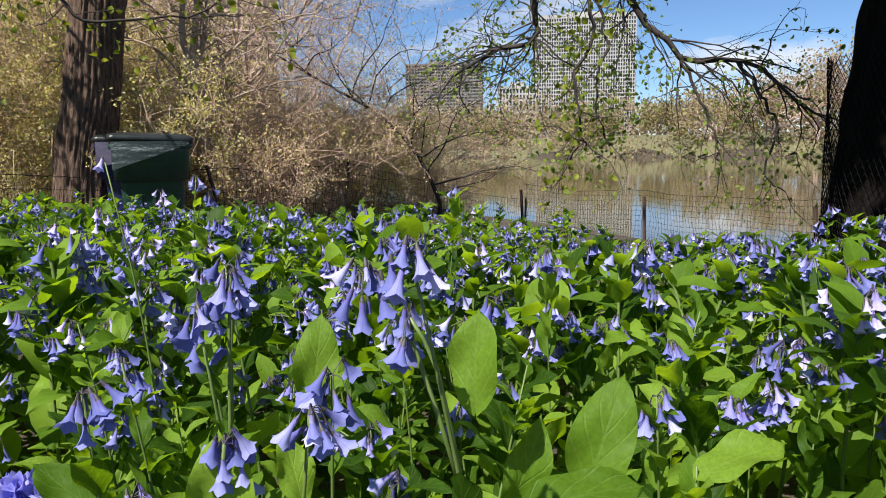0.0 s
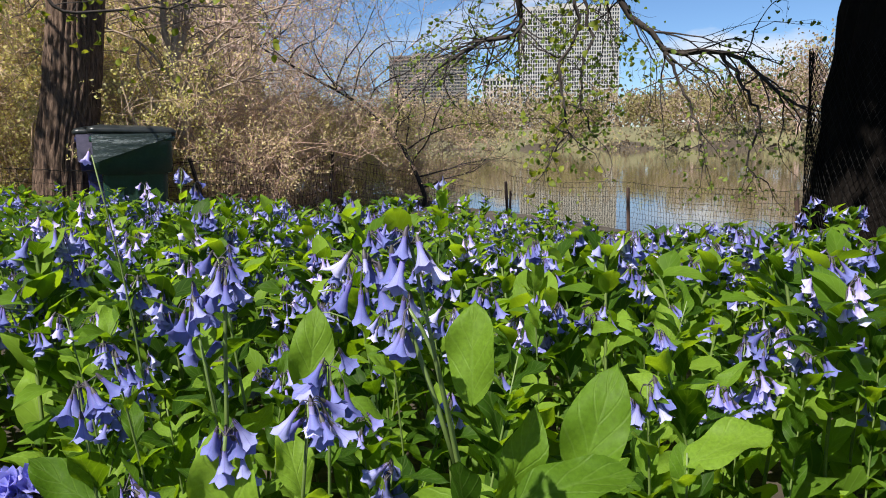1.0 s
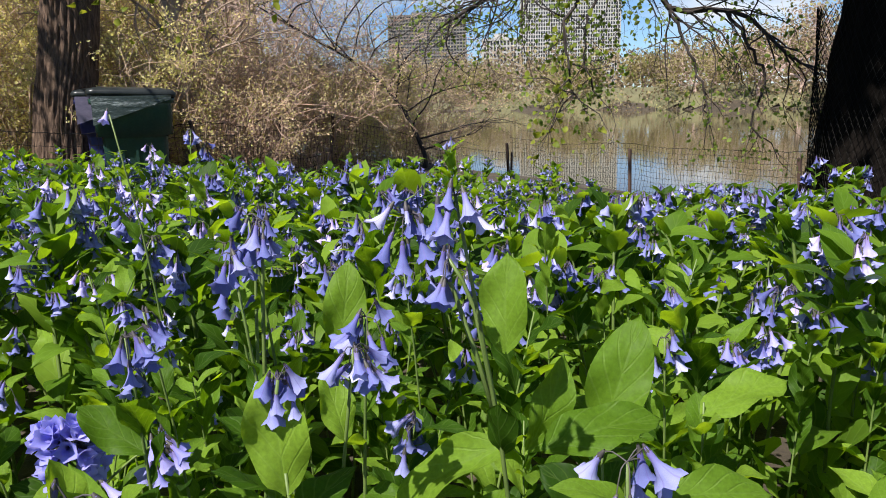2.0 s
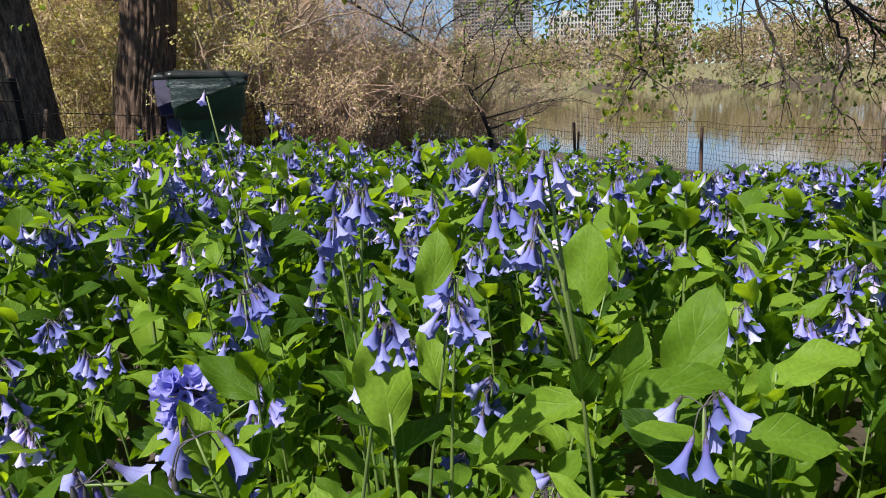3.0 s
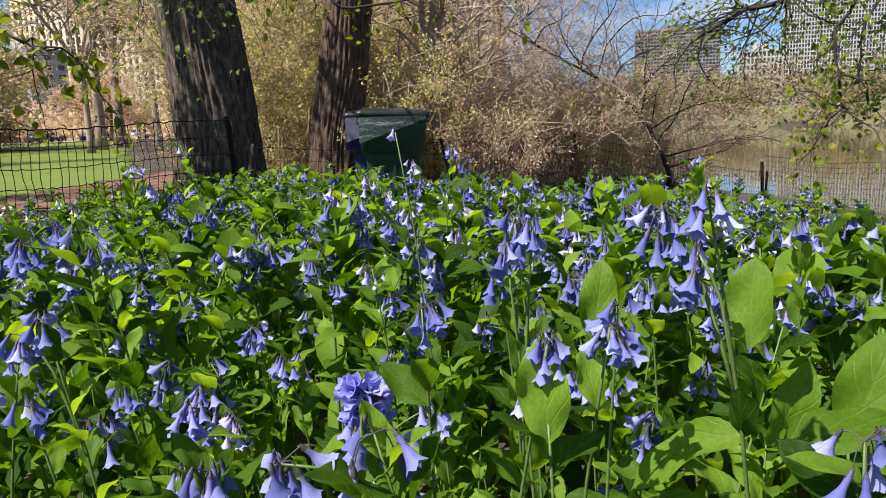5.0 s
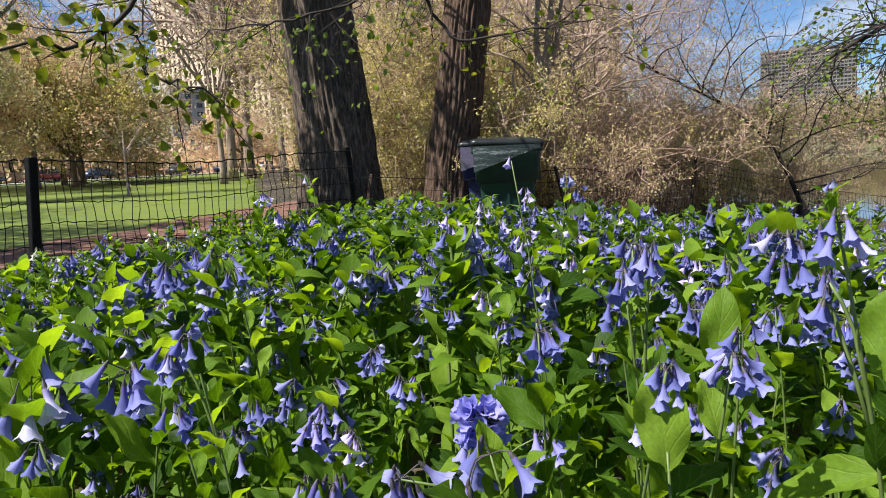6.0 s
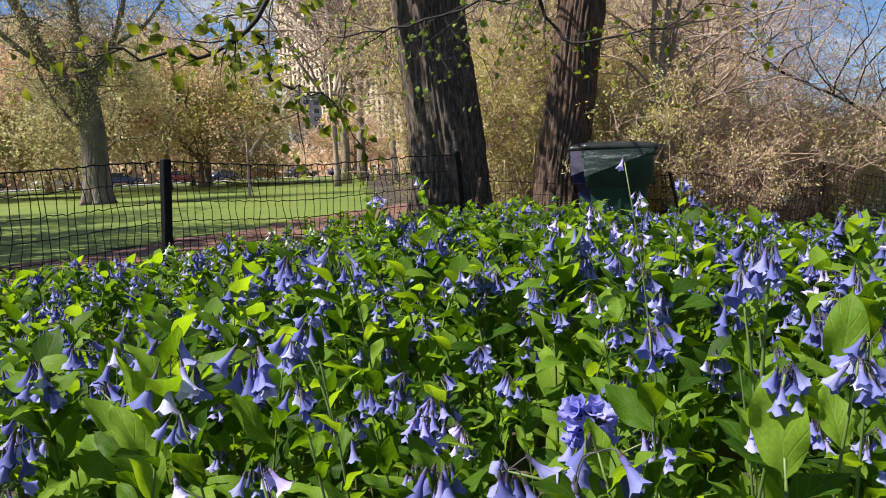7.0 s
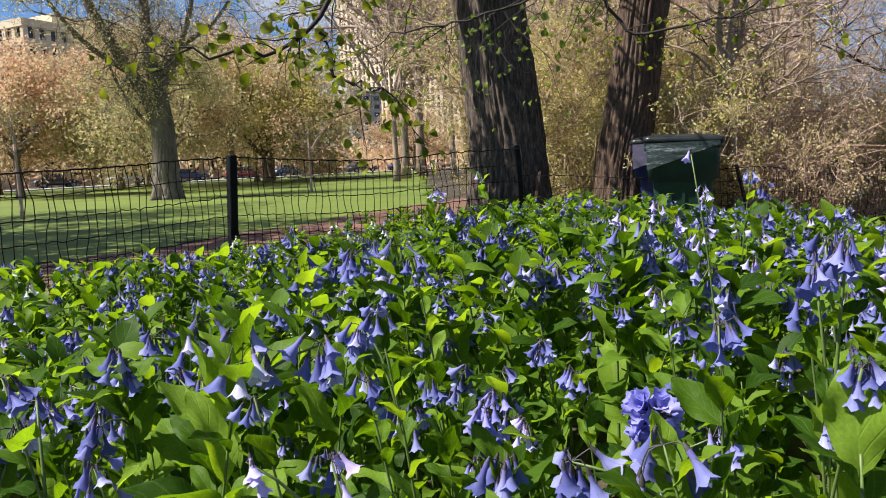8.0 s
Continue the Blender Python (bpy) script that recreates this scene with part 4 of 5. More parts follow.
def hanging_boughs():
    """Low boughs of the trees that dip into view over the bed."""
    rng = np.random.default_rng(11)

    def bough(name, label, knots, r0, r1, bark, leaf_mat, twigs, tw_len, droop, leaf, per, shape, depth=1):
        k0 = np.array(knots[0], float)
        root = thing(name, pose(*k0), label, "branch", "overhanging boughs")
        k = np.array(knots, float) - k0
        pts = curve_points(k, 22)
        pts[1:-1] += rng.normal(0, 0.012, (20, 3))
        g, tips = Geo().tube(pts, np.linspace(r0, r1, 22), 7), []
        for _ in range(twigs):
            i = int(rng.integers(8, 22))
            d = unit(pts[min(i + 1, 21)] - pts[i - 1])
            w = unit(d * 0.5 + rng.normal(0, 0.7, 3) * (1, 0.6, 0.7) + np.array([0, 0, -droop]))
            grow(g, tips, rng, pts[i], w, tw_len * rng.uniform(0.5, 1.3), max(0.0035, r1 * 0.7), depth, droop, 0.5, (1, 2), 4, 0.7)
        tips.extend(pts[-4:])
        part("wood", g, bark, root)
        part("foliage", leaf_cloud(rng, tips, per, leaf, 0.035, shape), leaf_mat, root)
        return root

    far = "drooping bough, darkened as if backlit, with small new leaves over the pond"
    bough("overhanging_bough", far, [(2.6, 4.35, 3.7), (1.5, 4.7, 3.2), (0.9, 5.3, 2.4), (0.73, 5.62, 1.96), (0.745, 5.62, 1.72), (0.45, 5.6, 1.62), (0.19, 5.58, 1.48)], 0.040, 0.009, TWIG_SILHOUETTE, MAPLE, 40, 0.40, 0.16, 0.030, 0.6, SPRAY_LEAF, 2)
    bough("overhanging_bough", far, [(2.6, 4.35, 3.5), (1.6, 4.8, 3.0), (1.3, 5.4, 2.25), (1.36, 5.59, 1.93), (1.67, 5.55, 1.57), (2.08, 5.46, 1.50), (2.43, 5.36, 1.18)], 0.036, 0.009, TWIG_SILHOUETTE, MAPLE, 34, 0.42, 0.35, 0.030, 0.45, SPRAY_LEAF, 2)
    bough("overhanging_bough", far, [(1.67, 5.55, 1.57), (1.78, 5.53, 1.30), (1.90, 5.5, 1.02), (1.93, 5.5, 0.84)], 0.012, 0.005, TWIG_SILHOUETTE, MAPLE, 7, 0.22, 0.4, 0.03, 0.8, SPRAY_LEAF)
    bough("overhanging_bough", far, [(2.0, 5.47, 1.51), (2.15, 5.44, 1.3), (2.24, 5.42, 1.05), (2.18, 5.44, 0.82), (2.3, 5.4, 0.7)], 0.012, 0.004, TWIG_SILHOUETTE, MAPLE, 7, 0.2, 0.4, 0.03, 0.8, SPRAY_LEAF)
    bough("overhanging_bough", far, [(2.55, 4.4, 3.4), (1.5, 4.95, 2.8), (1.15, 5.5, 2.0), (1.22, 5.55, 1.62), (1.12, 5.56, 1.35), (1.2, 5.56, 1.05)], 0.016, 0.005, TWIG_SILHOUETTE, MAPLE, 18, 0.28, 0.3, 0.036, 0.7, SPRAY_LEAF, 2)
    bough("overhanging_bough", "thin bough with fresh green leaves over the pond", [(2.6, 4.3, 3.4), (1.6, 4.2, 2.6), (1.064, 4.211, 1.835), (1.047, 4.212, 1.53), (0.953, 4.216, 1.30), (1.022, 4.213, 1.08), (0.93, 4.217, 0.93)], 0.014, 0.003, TWIG_SILHOUETTE, YOUNG, 16, 0.18, 0.25, 0.036, 0.7, SPRAY_LEAF)
    near = "low bough with fresh yellow-green leaves"
    bough("leafy_bough", near, [(-4.9, 6.5, 4.6), (-2.6, 4.6, 3.9), (-1.2, 2.8, 2.6), (-1.35, 2.25, 1.85), (-1.48, 2.08, 1.65), (-1.535, 1.99, 1.53), (-1.61, 1.87, 1.44), (-1.69, 1.71, 1.43), (-1.76, 1.56, 1.46)], 0.016, 0.004, TWIG_SILHOUETTE, YOUNG, 13, 0.2, 0.15, 0.052, 0.6, SPRAY_LEAF)
    bough("leafy_bough", near, [(-1.512, 2.028, 1.51), (-1.49, 2.06, 1.43), (-1.477, 2.081, 1.36), (-1.405, 2.181, 1.292), (-1.34, 2.26, 1.24)], 0.006, 0.003, TWIG_SILHOUETTE, YOUNG, 7, 0.18, 0.25, 0.045, 0.8, SPRAY_LEAF)
    bough("leafy_bough", near, [(-4.9, 6.5, 4.4), (-2.4, 5.3, 3.3), (-1.3, 4.2, 2.4), (-1.5, 3.75, 1.95), (-1.72, 3.575, 1.87), (-1.946, 3.373, 1.774), (-2.116, 3.2, 1.752), (-2.3, 3.0, 1.72)], 0.012, 0.004, TWIG_SILHOUETTE, MAPLE, 28, 0.36, 0.3, 0.038, 0.4, SPRAY_LEAF)
    bough("leafy_bough", near, [(-4.9, 6.5, 4.2), (-3.0, 5.2, 3.0), (-1.97, 4.27, 2.28), (-1.84, 4.36, 1.9), (-1.72, 4.44, 1.73), (-1.50, 4.58, 1.74), (-1.25, 4.72, 1.80), (-0.98, 4.84, 1.96)], 0.016, 0.004, TWIG_SILHOUETTE, YOUNG, 16, 0.28, 0.2, 0.05, 0.4, SPRAY_LEAF)


hanging_boughs()


def thickets():
    rng = np.random.default_rng(17)
    gold = "bare-stemmed shrub leafing out in yellow-green"
    brown = "brown twiggy shrub with sparse new leaves"
    spots = [(-6.6, 9.2, 3.4, 1.2, 46, 0), (-5.6, 9.8, 3.6, 1.3, 46, 0), (-5.2, 9.0, 3.0, 1.0, 36, 0), (-4.75, 10.4, 2.9, 1.0, 34, 0), (-4.5, 9.2, 2.3, 0.8, 34, 0),
             (-3.4, 9.0, 2.1, 1.1, 36, 1), (-2.9, 9.9, 2.0, 1.1, 36, 1), (-2.3, 10.3, 1.8, 1.0, 36, 1), (-3.2, 11.4, 2.6, 1.3, 36, 1), (-2.0, 11.6, 1.6, 0.8, 36, 0),
             (-1.5, 12.4, 1.3, 0.8, 30, 1), (-2.6, 12.8, 2.0, 1.0, 30, 1), (-3.8, 12.6, 3.0, 1.4, 34, 1), (-5.2, 12.0, 3.6, 1.5, 40, 1), (-7.4, 10.8, 3.6, 1.4, 40, 0), (-0.9, 13.0, 1.5, 0.9, 30, 1), (-7.6, 13.5, 4.2, 1.8, 40, 0), (-3.3, 7.95, 1.75, 0.5, 22, 0), (-2.3, 8.5, 1.35, 0.6, 24, 1)]
    for x, y, h, s, n, kind in spots:
        if kind == 0:
            shrub(rng, (x, y), h, s, n, TWIG_BROWN, SPRING, 10, gold, leaf=0.036)
        else:
            shrub(rng, (x, y), h * 0.88, s, n, TWIG_TAN, HEDGE, 4, brown, leaf=0.028, bow=0.9, thin=0.7)
    # the wiry little tree leaning out over the water
    root = thing("leaning_sapling", pose(-0.81, 11.49, float(land(-0.81, 11.49)) - 0.03), "thin dark leafless sapling leaning over the pond edge", "tree")
    g, tips = Geo(), []
    o = np.array([-0.81, 11.49, float(land(-0.81, 11.49)) - 0.03])
    pts = curve_points(np.array([o, (-0.83, 11.48, 0.25), (-1.156, 11.44, 0.93), (-1.72, 11.32, 1.52), (-2.54, 11.09, 2.02), (-3.3, 10.9, 2.5)]) - o, 20)
    g.tube(pts, np.linspace(0.040, 0.010, 20), 7)
    for i in range(6, 20, 1):
        grow(g, tips, rng, pts[i], unit((rng.normal(-0.2, 0.6), rng.normal(0, 0.5), rng.uniform(0.0, 1.0))), rng.uniform(0.5, 1.1), 0.014, 2, 0.0, 0.45, (1, 3), 4, 0.6)
    for i, w in ((4, (1.0, -0.1, 0.35)), (5, (0.9, 0.2, 0.15)), (7, (1.0, 0.1, 0.5)), (9, (0.6, 0.2, 0.9)), (11, (0.3, 0.1, 1.0)), (13, (0.1, 0.1, 1.0))):
        grow(g, tips, rng, pts[i], unit(w), 1.0, 0.014, 2, 0.0, 0.35, (2, 3), 4, 0.6)
    part("wood", g, TWIG_SILHOUETTE, root)
    part("foliage", leaf_cloud(rng, tips, 0.3, 0.03, 0.03, TINY_LEAF), SPRING, root)
    # the forked grey-brown tree at the front of the thicket
    o = np.array([-2.974, 8.327, float(land(-2.974, 8.327)) - 0.03])
    root = thing("forked_tree", pose(*o), "pale brown tree forking low into upright limbs", "tree", "bare trees on the bank")
    g, tips = Geo(), []
    g.tube(curve_points(np.array([o, (-2.98, 8.32, 0.74), (-3.0, 8.315, 1.1), (-3.05, 8.29, 1.67), (-3.06, 8.284, 1.95)]) - o, 16), np.linspace(0.085, 0.062, 16) * (1 + 0.06 * np.sin(np.arange(16) * 1.7)), 12)
    for knots, r in (([(-3.06, 8.284, 1.88), (-3.124, 8.25, 2.27), (-3.10, 8.27, 2.8), (-3.2, 8.3, 4.2)], 0.042), ([(-3.06, 8.284, 1.90), (-3.0, 8.314, 2.33), (-2.946, 8.34, 2.87), (-2.9, 8.5, 4.4)], 0.046), ([(-3.05, 8.285, 1.86), (-2.93, 8.35, 2.2), (-2.84, 8.395, 2.82), (-2.6, 8.5, 4.0)], 0.036),
                     ([(-3.03, 8.3, 1.5), (-2.8, 8.36, 1.9), (-2.4, 8.5, 2.3), (-1.9, 8.7, 2.5)], 0.022), ([(-3.0, 8.31, 1.2), (-2.7, 8.4, 1.55), (-2.2, 8.6, 1.75)], 0.018), ([(-3.06, 8.28, 1.7), (-3.4, 8.2, 2.1), (-3.9, 8.2, 2.3)], 0.018)):
        pts = curve_points(np.array(knots) - o, 14)
        g.tube(pts, np.linspace(r, r * 0.45, 14), 8)
        for i in range(3, 14):
            grow(g, tips, rng, pts[i], unit(rng.normal(0, 0.8, 3) + (0, 0, 0.35)), rng.uniform(0.4, 0.9), 0.010, 2, 0.0, 0.45, (1, 3), 4, 0.62)
    part("wood", g, BARK_TAN, root)
    part("foliage", leaf_cloud(rng, tips, 0.25, 0.03, 0.04, TINY_LEAF), SPRING, root)
    # bare pale trees standing in the thicket
    for x, y, h, r in ((-4.1, 10.45, 6.5, 0.10), (-5.6, 11.8, 7.5, 0.12), (-5.2, 13.6, 6.5, 0.10), (-7.2, 14.0, 9, 0.14), (-3.2, 12.4, 5.2, 0.07), (-4.4, 12.0, 6.0, 0.08), (-2.2, 13.2, 4.2, 0.06), (-9.6, 17.0, 10, 0.15), (-8.4, 19.5, 9, 0.14), (-10.4, 15.0, 10, 0.15)):
        tree(rng, "bare_tree", (x, y), h, r, BARK_PALE, SPRING, "pale bare spring tree with fine tangled twigs", limbs=7, depth=4, per=0.22, leaf=0.04, spread=0.08, fork=0.16, group="bare trees on the bank", spread_up=1.7, limb=(0.2, 0.34))


thickets()


def park_trees():
    rng = np.random.default_rng(29)
    # the old elm on the lawn, its limbs spreading from a short trunk
    o = np.array([-28.99, 12.11, float(land(-28.99, 12.11)) - 0.05])
    root = thing("elm_tree", pose(*o), "large old elm with ridged grey-brown bark and spreading limbs", "tree", "park trees")
    part("trunk", bark_trunk(np.array([o, (-28.95, 12.2, 2.45), (-28.97, 12.15, 3.83), (-28.99, 12.1, 4.4)]) - o, [0.50, 0.44, 0.40, 0.34], 60, 40, 22, 0.04, 0.5, rng, 33.0), BARK_ELM, root)
    g, tips = Geo(), []
    for knots, r in (([(-29.0, 12.08, 3.2), (-29.2, 11.5, 4.7), (-29.5, 10.6, 6.5), (-29.8, 9.8, 8.6), (-29.9, 9.3, 12.0)], 0.23), ([(-28.97, 12.14, 3.9), (-29.04, 11.95, 6.2), (-28.95, 11.9, 8.6), (-28.8, 12.3, 13.0)], 0.22),
                     ([(-28.95, 12.2, 4.3), (-28.75, 12.8, 5.6), (-28.4, 13.5, 7.6), (-28.2, 14.0, 10.5)], 0.13), ([(-29.05, 11.95, 2.9), (-29.3, 11.3, 3.7), (-29.5, 10.7, 4.9), (-29.6, 10.4, 6.2)], 0.07),
                     ([(-28.93, 12.25, 5.0), (-28.6, 13.1, 6.2), (-28.0, 14.3, 7.2), (-27.5, 15.2, 8.6)], 0.09), ([(-29.3, 11.2, 5.2), (-29.9, 10.0, 6.2), (-30.2, 8.9, 7.6), (-30.4, 8.0, 9.6)], 0.10), ([(-29.0, 12.1, 4.3), (-30.4, 12.6, 6.5), (-31.6, 13.0, 9.0)], 0.14)):
        pts = curve_points(np.array(knots) - o, 16)
        g.tube(pts, np.linspace(r * 1.3, r * 0.5, 16) * (1 + 0.07 * np.sin(np.arange(16) * 2.1)), 9)
        for i in range(2, 16):
            for _ in range(3):
                grow(g, tips, rng, pts[i], unit(rng.normal(0, 0.8, 3) + (0, 0, 0.35)), rng.uniform(0.9, 1.9), r * 0.16, 3, 0.05, 0.45, (1, 3), 4, 0.6)
    part("crown_wood", g, BARK_ELM, root)
    part("crown", leaf_cloud(rng, tips, 0.4, 0.09, 0.15, TINY_LEAF), OLIVE, root)
    rust = "park tree with rusty orange spring buds"
    olive = "park tree with thin olive-yellow new leaves"
    green = "park tree leafing out in yellow-green"
    looks = ((RUST, rust), (OLIVE, olive), (SPRING, green))
    for x, y, h, kind in ((-44, 10, 7.5, 0), (-41, 17, 7, 1), (-52, 18, 9, 0), (-47, 24, 10.5, 0), (-49, 28, 9.5, 1), (-55, 30, 11, 0), (-48, 27, 8, 2), (-55, 31.5, 9, 0), (-62, 4, 8.5, 1), (-46, 2, 7, 0), (-60, 12, 9, 0), (-66, 24, 9.5, 0), (-58, 22, 9, 1), (-70, 60, 8, 0), (-66, 70, 8, 1)):
        mat, lab = looks[kind]
        tree(rng, "park_tree", (x, y), h * 1.22, 0.2, BARK_BROWN, mat, lab, limbs=8, depth=4, per=2.0, leaf=0.19, spread=0.36, fork=rng.uniform(0.22, 0.32), group="park trees", spread_up=rng.uniform(0.5, 0.9))
    # tall pale trunks between lawn and thicket
    for x, y, h, r in ((-19.6, 17.2, 21, 0.22), (-22.5, 20.5, 20, 0.25), (-17.0, 20.2, 19, 0.22), (-24.0, 25, 21, 0.27), (-19.5, 25.5, 20, 0.25), (-14.8, 21.5, 18, 0.2), (-13.2, 25, 19, 0.24), (-10.6, 20.5, 15, 0.2), (-26, 31, 20, 0.28), (-17.6, 15.2, 12, 0.13), (-16.2, 16.4, 13, 0.14), (-22.0, 22.6, 13, 0.15), (-18.3, 21.5, 12, 0.13)):
        tree(rng, "tall_bare_tree", (0.8 + 1.85 * (x - 0.8), 0.5 + 1.85 * (y - 0.5)), h * 1.35, r * 1.25, BARK_TAN, RUST, "tall pale-barked tree with bare upright limbs", limbs=11, depth=3, per=0.35, leaf=0.16, spread=0.2, fork=0.3, group="tall bare trees", spread_up=2.0)
    for _ in range(16):
        a, d = radians(rng.uniform(28, 50)), rng.uniform(48, 74)
        tree(rng, "tall_bare_tree", (0.8 - d * math.sin(a), 0.5 + d * math.cos(a)), rng.uniform(22, 28), rng.uniform(0.18, 0.34), BARK_TAN, RUST, "tall pale-barked tree with bare upright limbs", limbs=9, depth=3, per=0.35, leaf=0.16, spread=0.2, fork=0.3, group="tall bare trees", spread_up=2.2)
    # Unseen trees left of the view, added to throw shade over lawn and path.
    for x, y, h in ((-24.5, -0.5, 14), (-16.5, -1.0, 13), (-12.6, -1.2, 12)):
        tree(rng, "park_tree", (x, y), h, 0.26, BARK_ELM, MAPLE, "leafy park tree at the side of the lawn, unseen, added for its shade", limbs=7, depth=3, per=2, leaf=0.26, spread=0.35, fork=0.5, group="park trees", spread_up=0.6)
    for x, y in ((-21.5, 5.2), (-26.5, 17.5), (-16.8, 1.9)):
        tree(rng, "staked_sapling", (x, y), 4.2, 0.045, BARK_PALE, SPRING, "young slender sapling planted in the lawn", limbs=4, depth=2, per=0.8, leaf=0.08, spread=0.1, fork=0.5, group="lawn saplings")


park_trees()


def far_woods():
    rng = np.random.default_rng(31)
    n = 0
    for u in np.linspace(-75, 150, 46):
        # along the far shore
        k = rng.uniform(3, 26)
        x, y = 3.3 + u * 0.788 + 0.615 * k, 116 - u * 0.615 + 0.788 * k
        h = rng.uniform(5, 9) + 9 * float(smooth01(10, 45, u)) * rng.uniform(0.5, 1.2)
        kind = rng.random()
        mat, lab = (SHORE_OLIVE, "far pond-side tree with olive new leaves") if kind < 0.35 else (SHORE, "far pond-side tree with brown spring buds") if kind < 0.96 else (SPRING, "far pond-side tree leafing out bright green")
        tree(rng, "shore_tree", (x, y), h, 0.16 + 0.008 * h, BARK_PALE, mat, lab, limbs=6, depth=3, per=1, leaf=0.42, spread=0.55, fork=0.16, group="trees on the far shore", spread_up=rng.uniform(0.3, 0.9))
        n += 1
    # low scrub along the water's edge, and the wood behind
    g = Geo()
    tips = []
    for u in np.linspace(-90, 160, 420):
        k = rng.uniform(0.5, 8)
        x, y = 3.3 + u * 0.788 + 0.615 * k, 116 - u * 0.615 + 0.788 * k
        z = float(land(x, y))
        for _ in range(7):
            tips.append((x + rng.normal(0, 1.0), y + rng.normal(0, 1.0), z + abs(rng.normal(0, 1.1))))
    tagged(part("shore_scrub", leaf_cloud(rng, tips, 5, 0.45, 0.4, TINY_LEAF), SHORE), "low tan and olive scrub along the far shore", "scrub", kind="stuff")
    tips = []
    for u in np.linspace(-260, 330, 1000):
        k = rng.uniform(35, 75)
        x, y = 3.3 + u * 0.788 + 0.615 * k, 116 - u * 0.615 + 0.788 * k
        h = rng.uniform(6, 11) + 6 * float(smooth01(0, 60, u))
        for _ in range(9):
            tips.append((x + rng.normal(0, 2.4), y + rng.normal(0, 2.4), float(land(x, y)) + h * rng.uniform(0.05, 1.0)))
    tagged(part("far_wood", leaf_cloud(rng, tips, 6, 1.0, 0.9, TINY_LEAF), SHORE), "brown leafless wood behind the far shore", "wood", kind="stuff")
    tips = []
    for u in np.linspace(0, 1, 420):
        a = radians(114 + 68 * u)
        d = rng.uniform(100, 140)
        x, y = d * math.cos(a), d * math.sin(a)
        h = rng.uniform(3, 6)
        for _ in range(9):
            tips.append((x + rng.normal(0, 2.4), y + rng.normal(0, 2.4), 0.3 + h * rng.uniform(0.05, 1.0)))
    tagged(part("street_wood", leaf_cloud(rng, tips, 6, 0.9, 0.9, TINY_LEAF), RUST), "brown budding street trees beyond the lawn", "wood", kind="stuff")


far_woods()


# ------------------------------------------------------------ fences
def fence(name, label, stops, height, spacing, rows, lean, post_r, wire_r, post_mat, seed, tops=None):
    """Posts at the stops with a wavy wire net between them."""
    rng = np.random.default_rng(seed)
    x0, y0 = stops[0]
    z0 = float(land(x0, y0))
    root = thing(name, pose(x0, y0, z0), label, "fence")
    for i, (x, y) in enumerate(stops):
        z = float(land(x, y)) - z0
        p = np.array([x - x0, y - y0, z - 0.05])
        tilt = rng.normal(0, lean, 2)
        q = p + (tilt[0], tilt[1], tops[i] - z0 - p[2] - 0.08 if tops else height + 0.08)
        g = Geo()
        ux = unit(np.array(stops[min(i + 1, len(stops) - 1)]) - np.array(stops[max(i - 1, 0)]))
        ring = [np.array([ux[0] * a - ux[1] * b, ux[1] * a + ux[0] * b, 0]) * post_r for a, b in ((-1, -0.8), (-0.8, -1), (0.8, -1), (1, -0.8), (1, 0.8), (0.8, 1), (-0.8, 1), (-1, 0.8))]
        g.loft([[p + r for r in ring], [q - (0, 0, 0.01) + r for r in ring], [q + r * 0.7 for r in ring]])
        part("post", g, post_mat, root, smooth=False)
    sag = rng.uniform(0, 6.28, 8)

    def net(s, f, seg):
        (xa, ya), (xb, yb) = stops[seg], stops[seg + 1]
        x, y = xa + (xb - xa) * s, ya + (yb - ya) * s
        za, zb = (tops[seg] - height, tops[seg + 1] - height) if tops else (float(land(xa, ya)), float(land(xb, yb)))
        z = za + (zb - za) * s - z0
        h = height * f - 0.05 * math.sin(math.pi * s) * f + 0.012 * math.sin(s * 9 + sag[seg % 8])
        nx, ny = unit((yb - ya, xa - xb))
        wob = 0.018 * math.sin(7 * f + 5 * s + sag[0]) + 0.010 * math.sin(17 * f + 31 * s)
        return np.array([x - x0 + nx * wob, y - y0 + ny * wob, z + h])

    for seg in range(len(stops) - 1):
        length = math.dist(stops[seg], stops[seg + 1])
        n = max(2, int(length / spacing))
        g = Geo()
        for r in range(rows):
            f = 1.0 - r / rows
            wires = [net(s, f, seg) + (0, 0, rng.normal(0, 0.004)) for s in np.linspace(0, 1, n * 2 + 1)]
            part("line_wire", Geo().tube(wires, wire_r * (1.5 if r == 0 else 1.0), 4, 0, False), WIRE, root)
        for i in range(1, n):
            s = i / n
            kink = rng.normal(0, 0.14 / n, 5)
            fs = np.linspace(0.03, 1.0, 12)
            pts = []
            for f in fs:
                off = np.interp(f, np.linspace(0, 1, 5), kink) + 0.09 / n * math.sin(f * 22 + i)
                pts.append(net(min(1, max(0, s + off)), f, seg))
            part("upright_wire", Geo().tube(pts, wire_r, 3, 0, False), WIRE, root)
    return root


fence("wire_fence", "black wire mesh fence on black posts beside the path", [(-3.55, -1.0), (-4.766, 3.16), (-4.08, 6.03)], 1.12, 0.068, 7, 0.05, 0.034, 0.0038, IRON, 4)
fence("bank_fence", "sagging rusty wire fence on stakes along the bank", [(-4.08, 6.03), (-2.30, 7.45), (-2.139, 8.58), (-1.817, 9.74), (0.43, 12.81)], 0.84, 0.06, 7, 0.09, 0.015, 0.0024, RUSTY, 6)
fence("pond_fence", "low wire mesh fence at the water's edge", [(0.43, 12.81), (2.26, 11.53), (3.89, 9.30), (5.6, 7.2)], 0.98, 0.058, 13, 0.03, 0.02, 0.0021, RUSTY, 8, [0.36, 0.33, 0.36, 0.38])


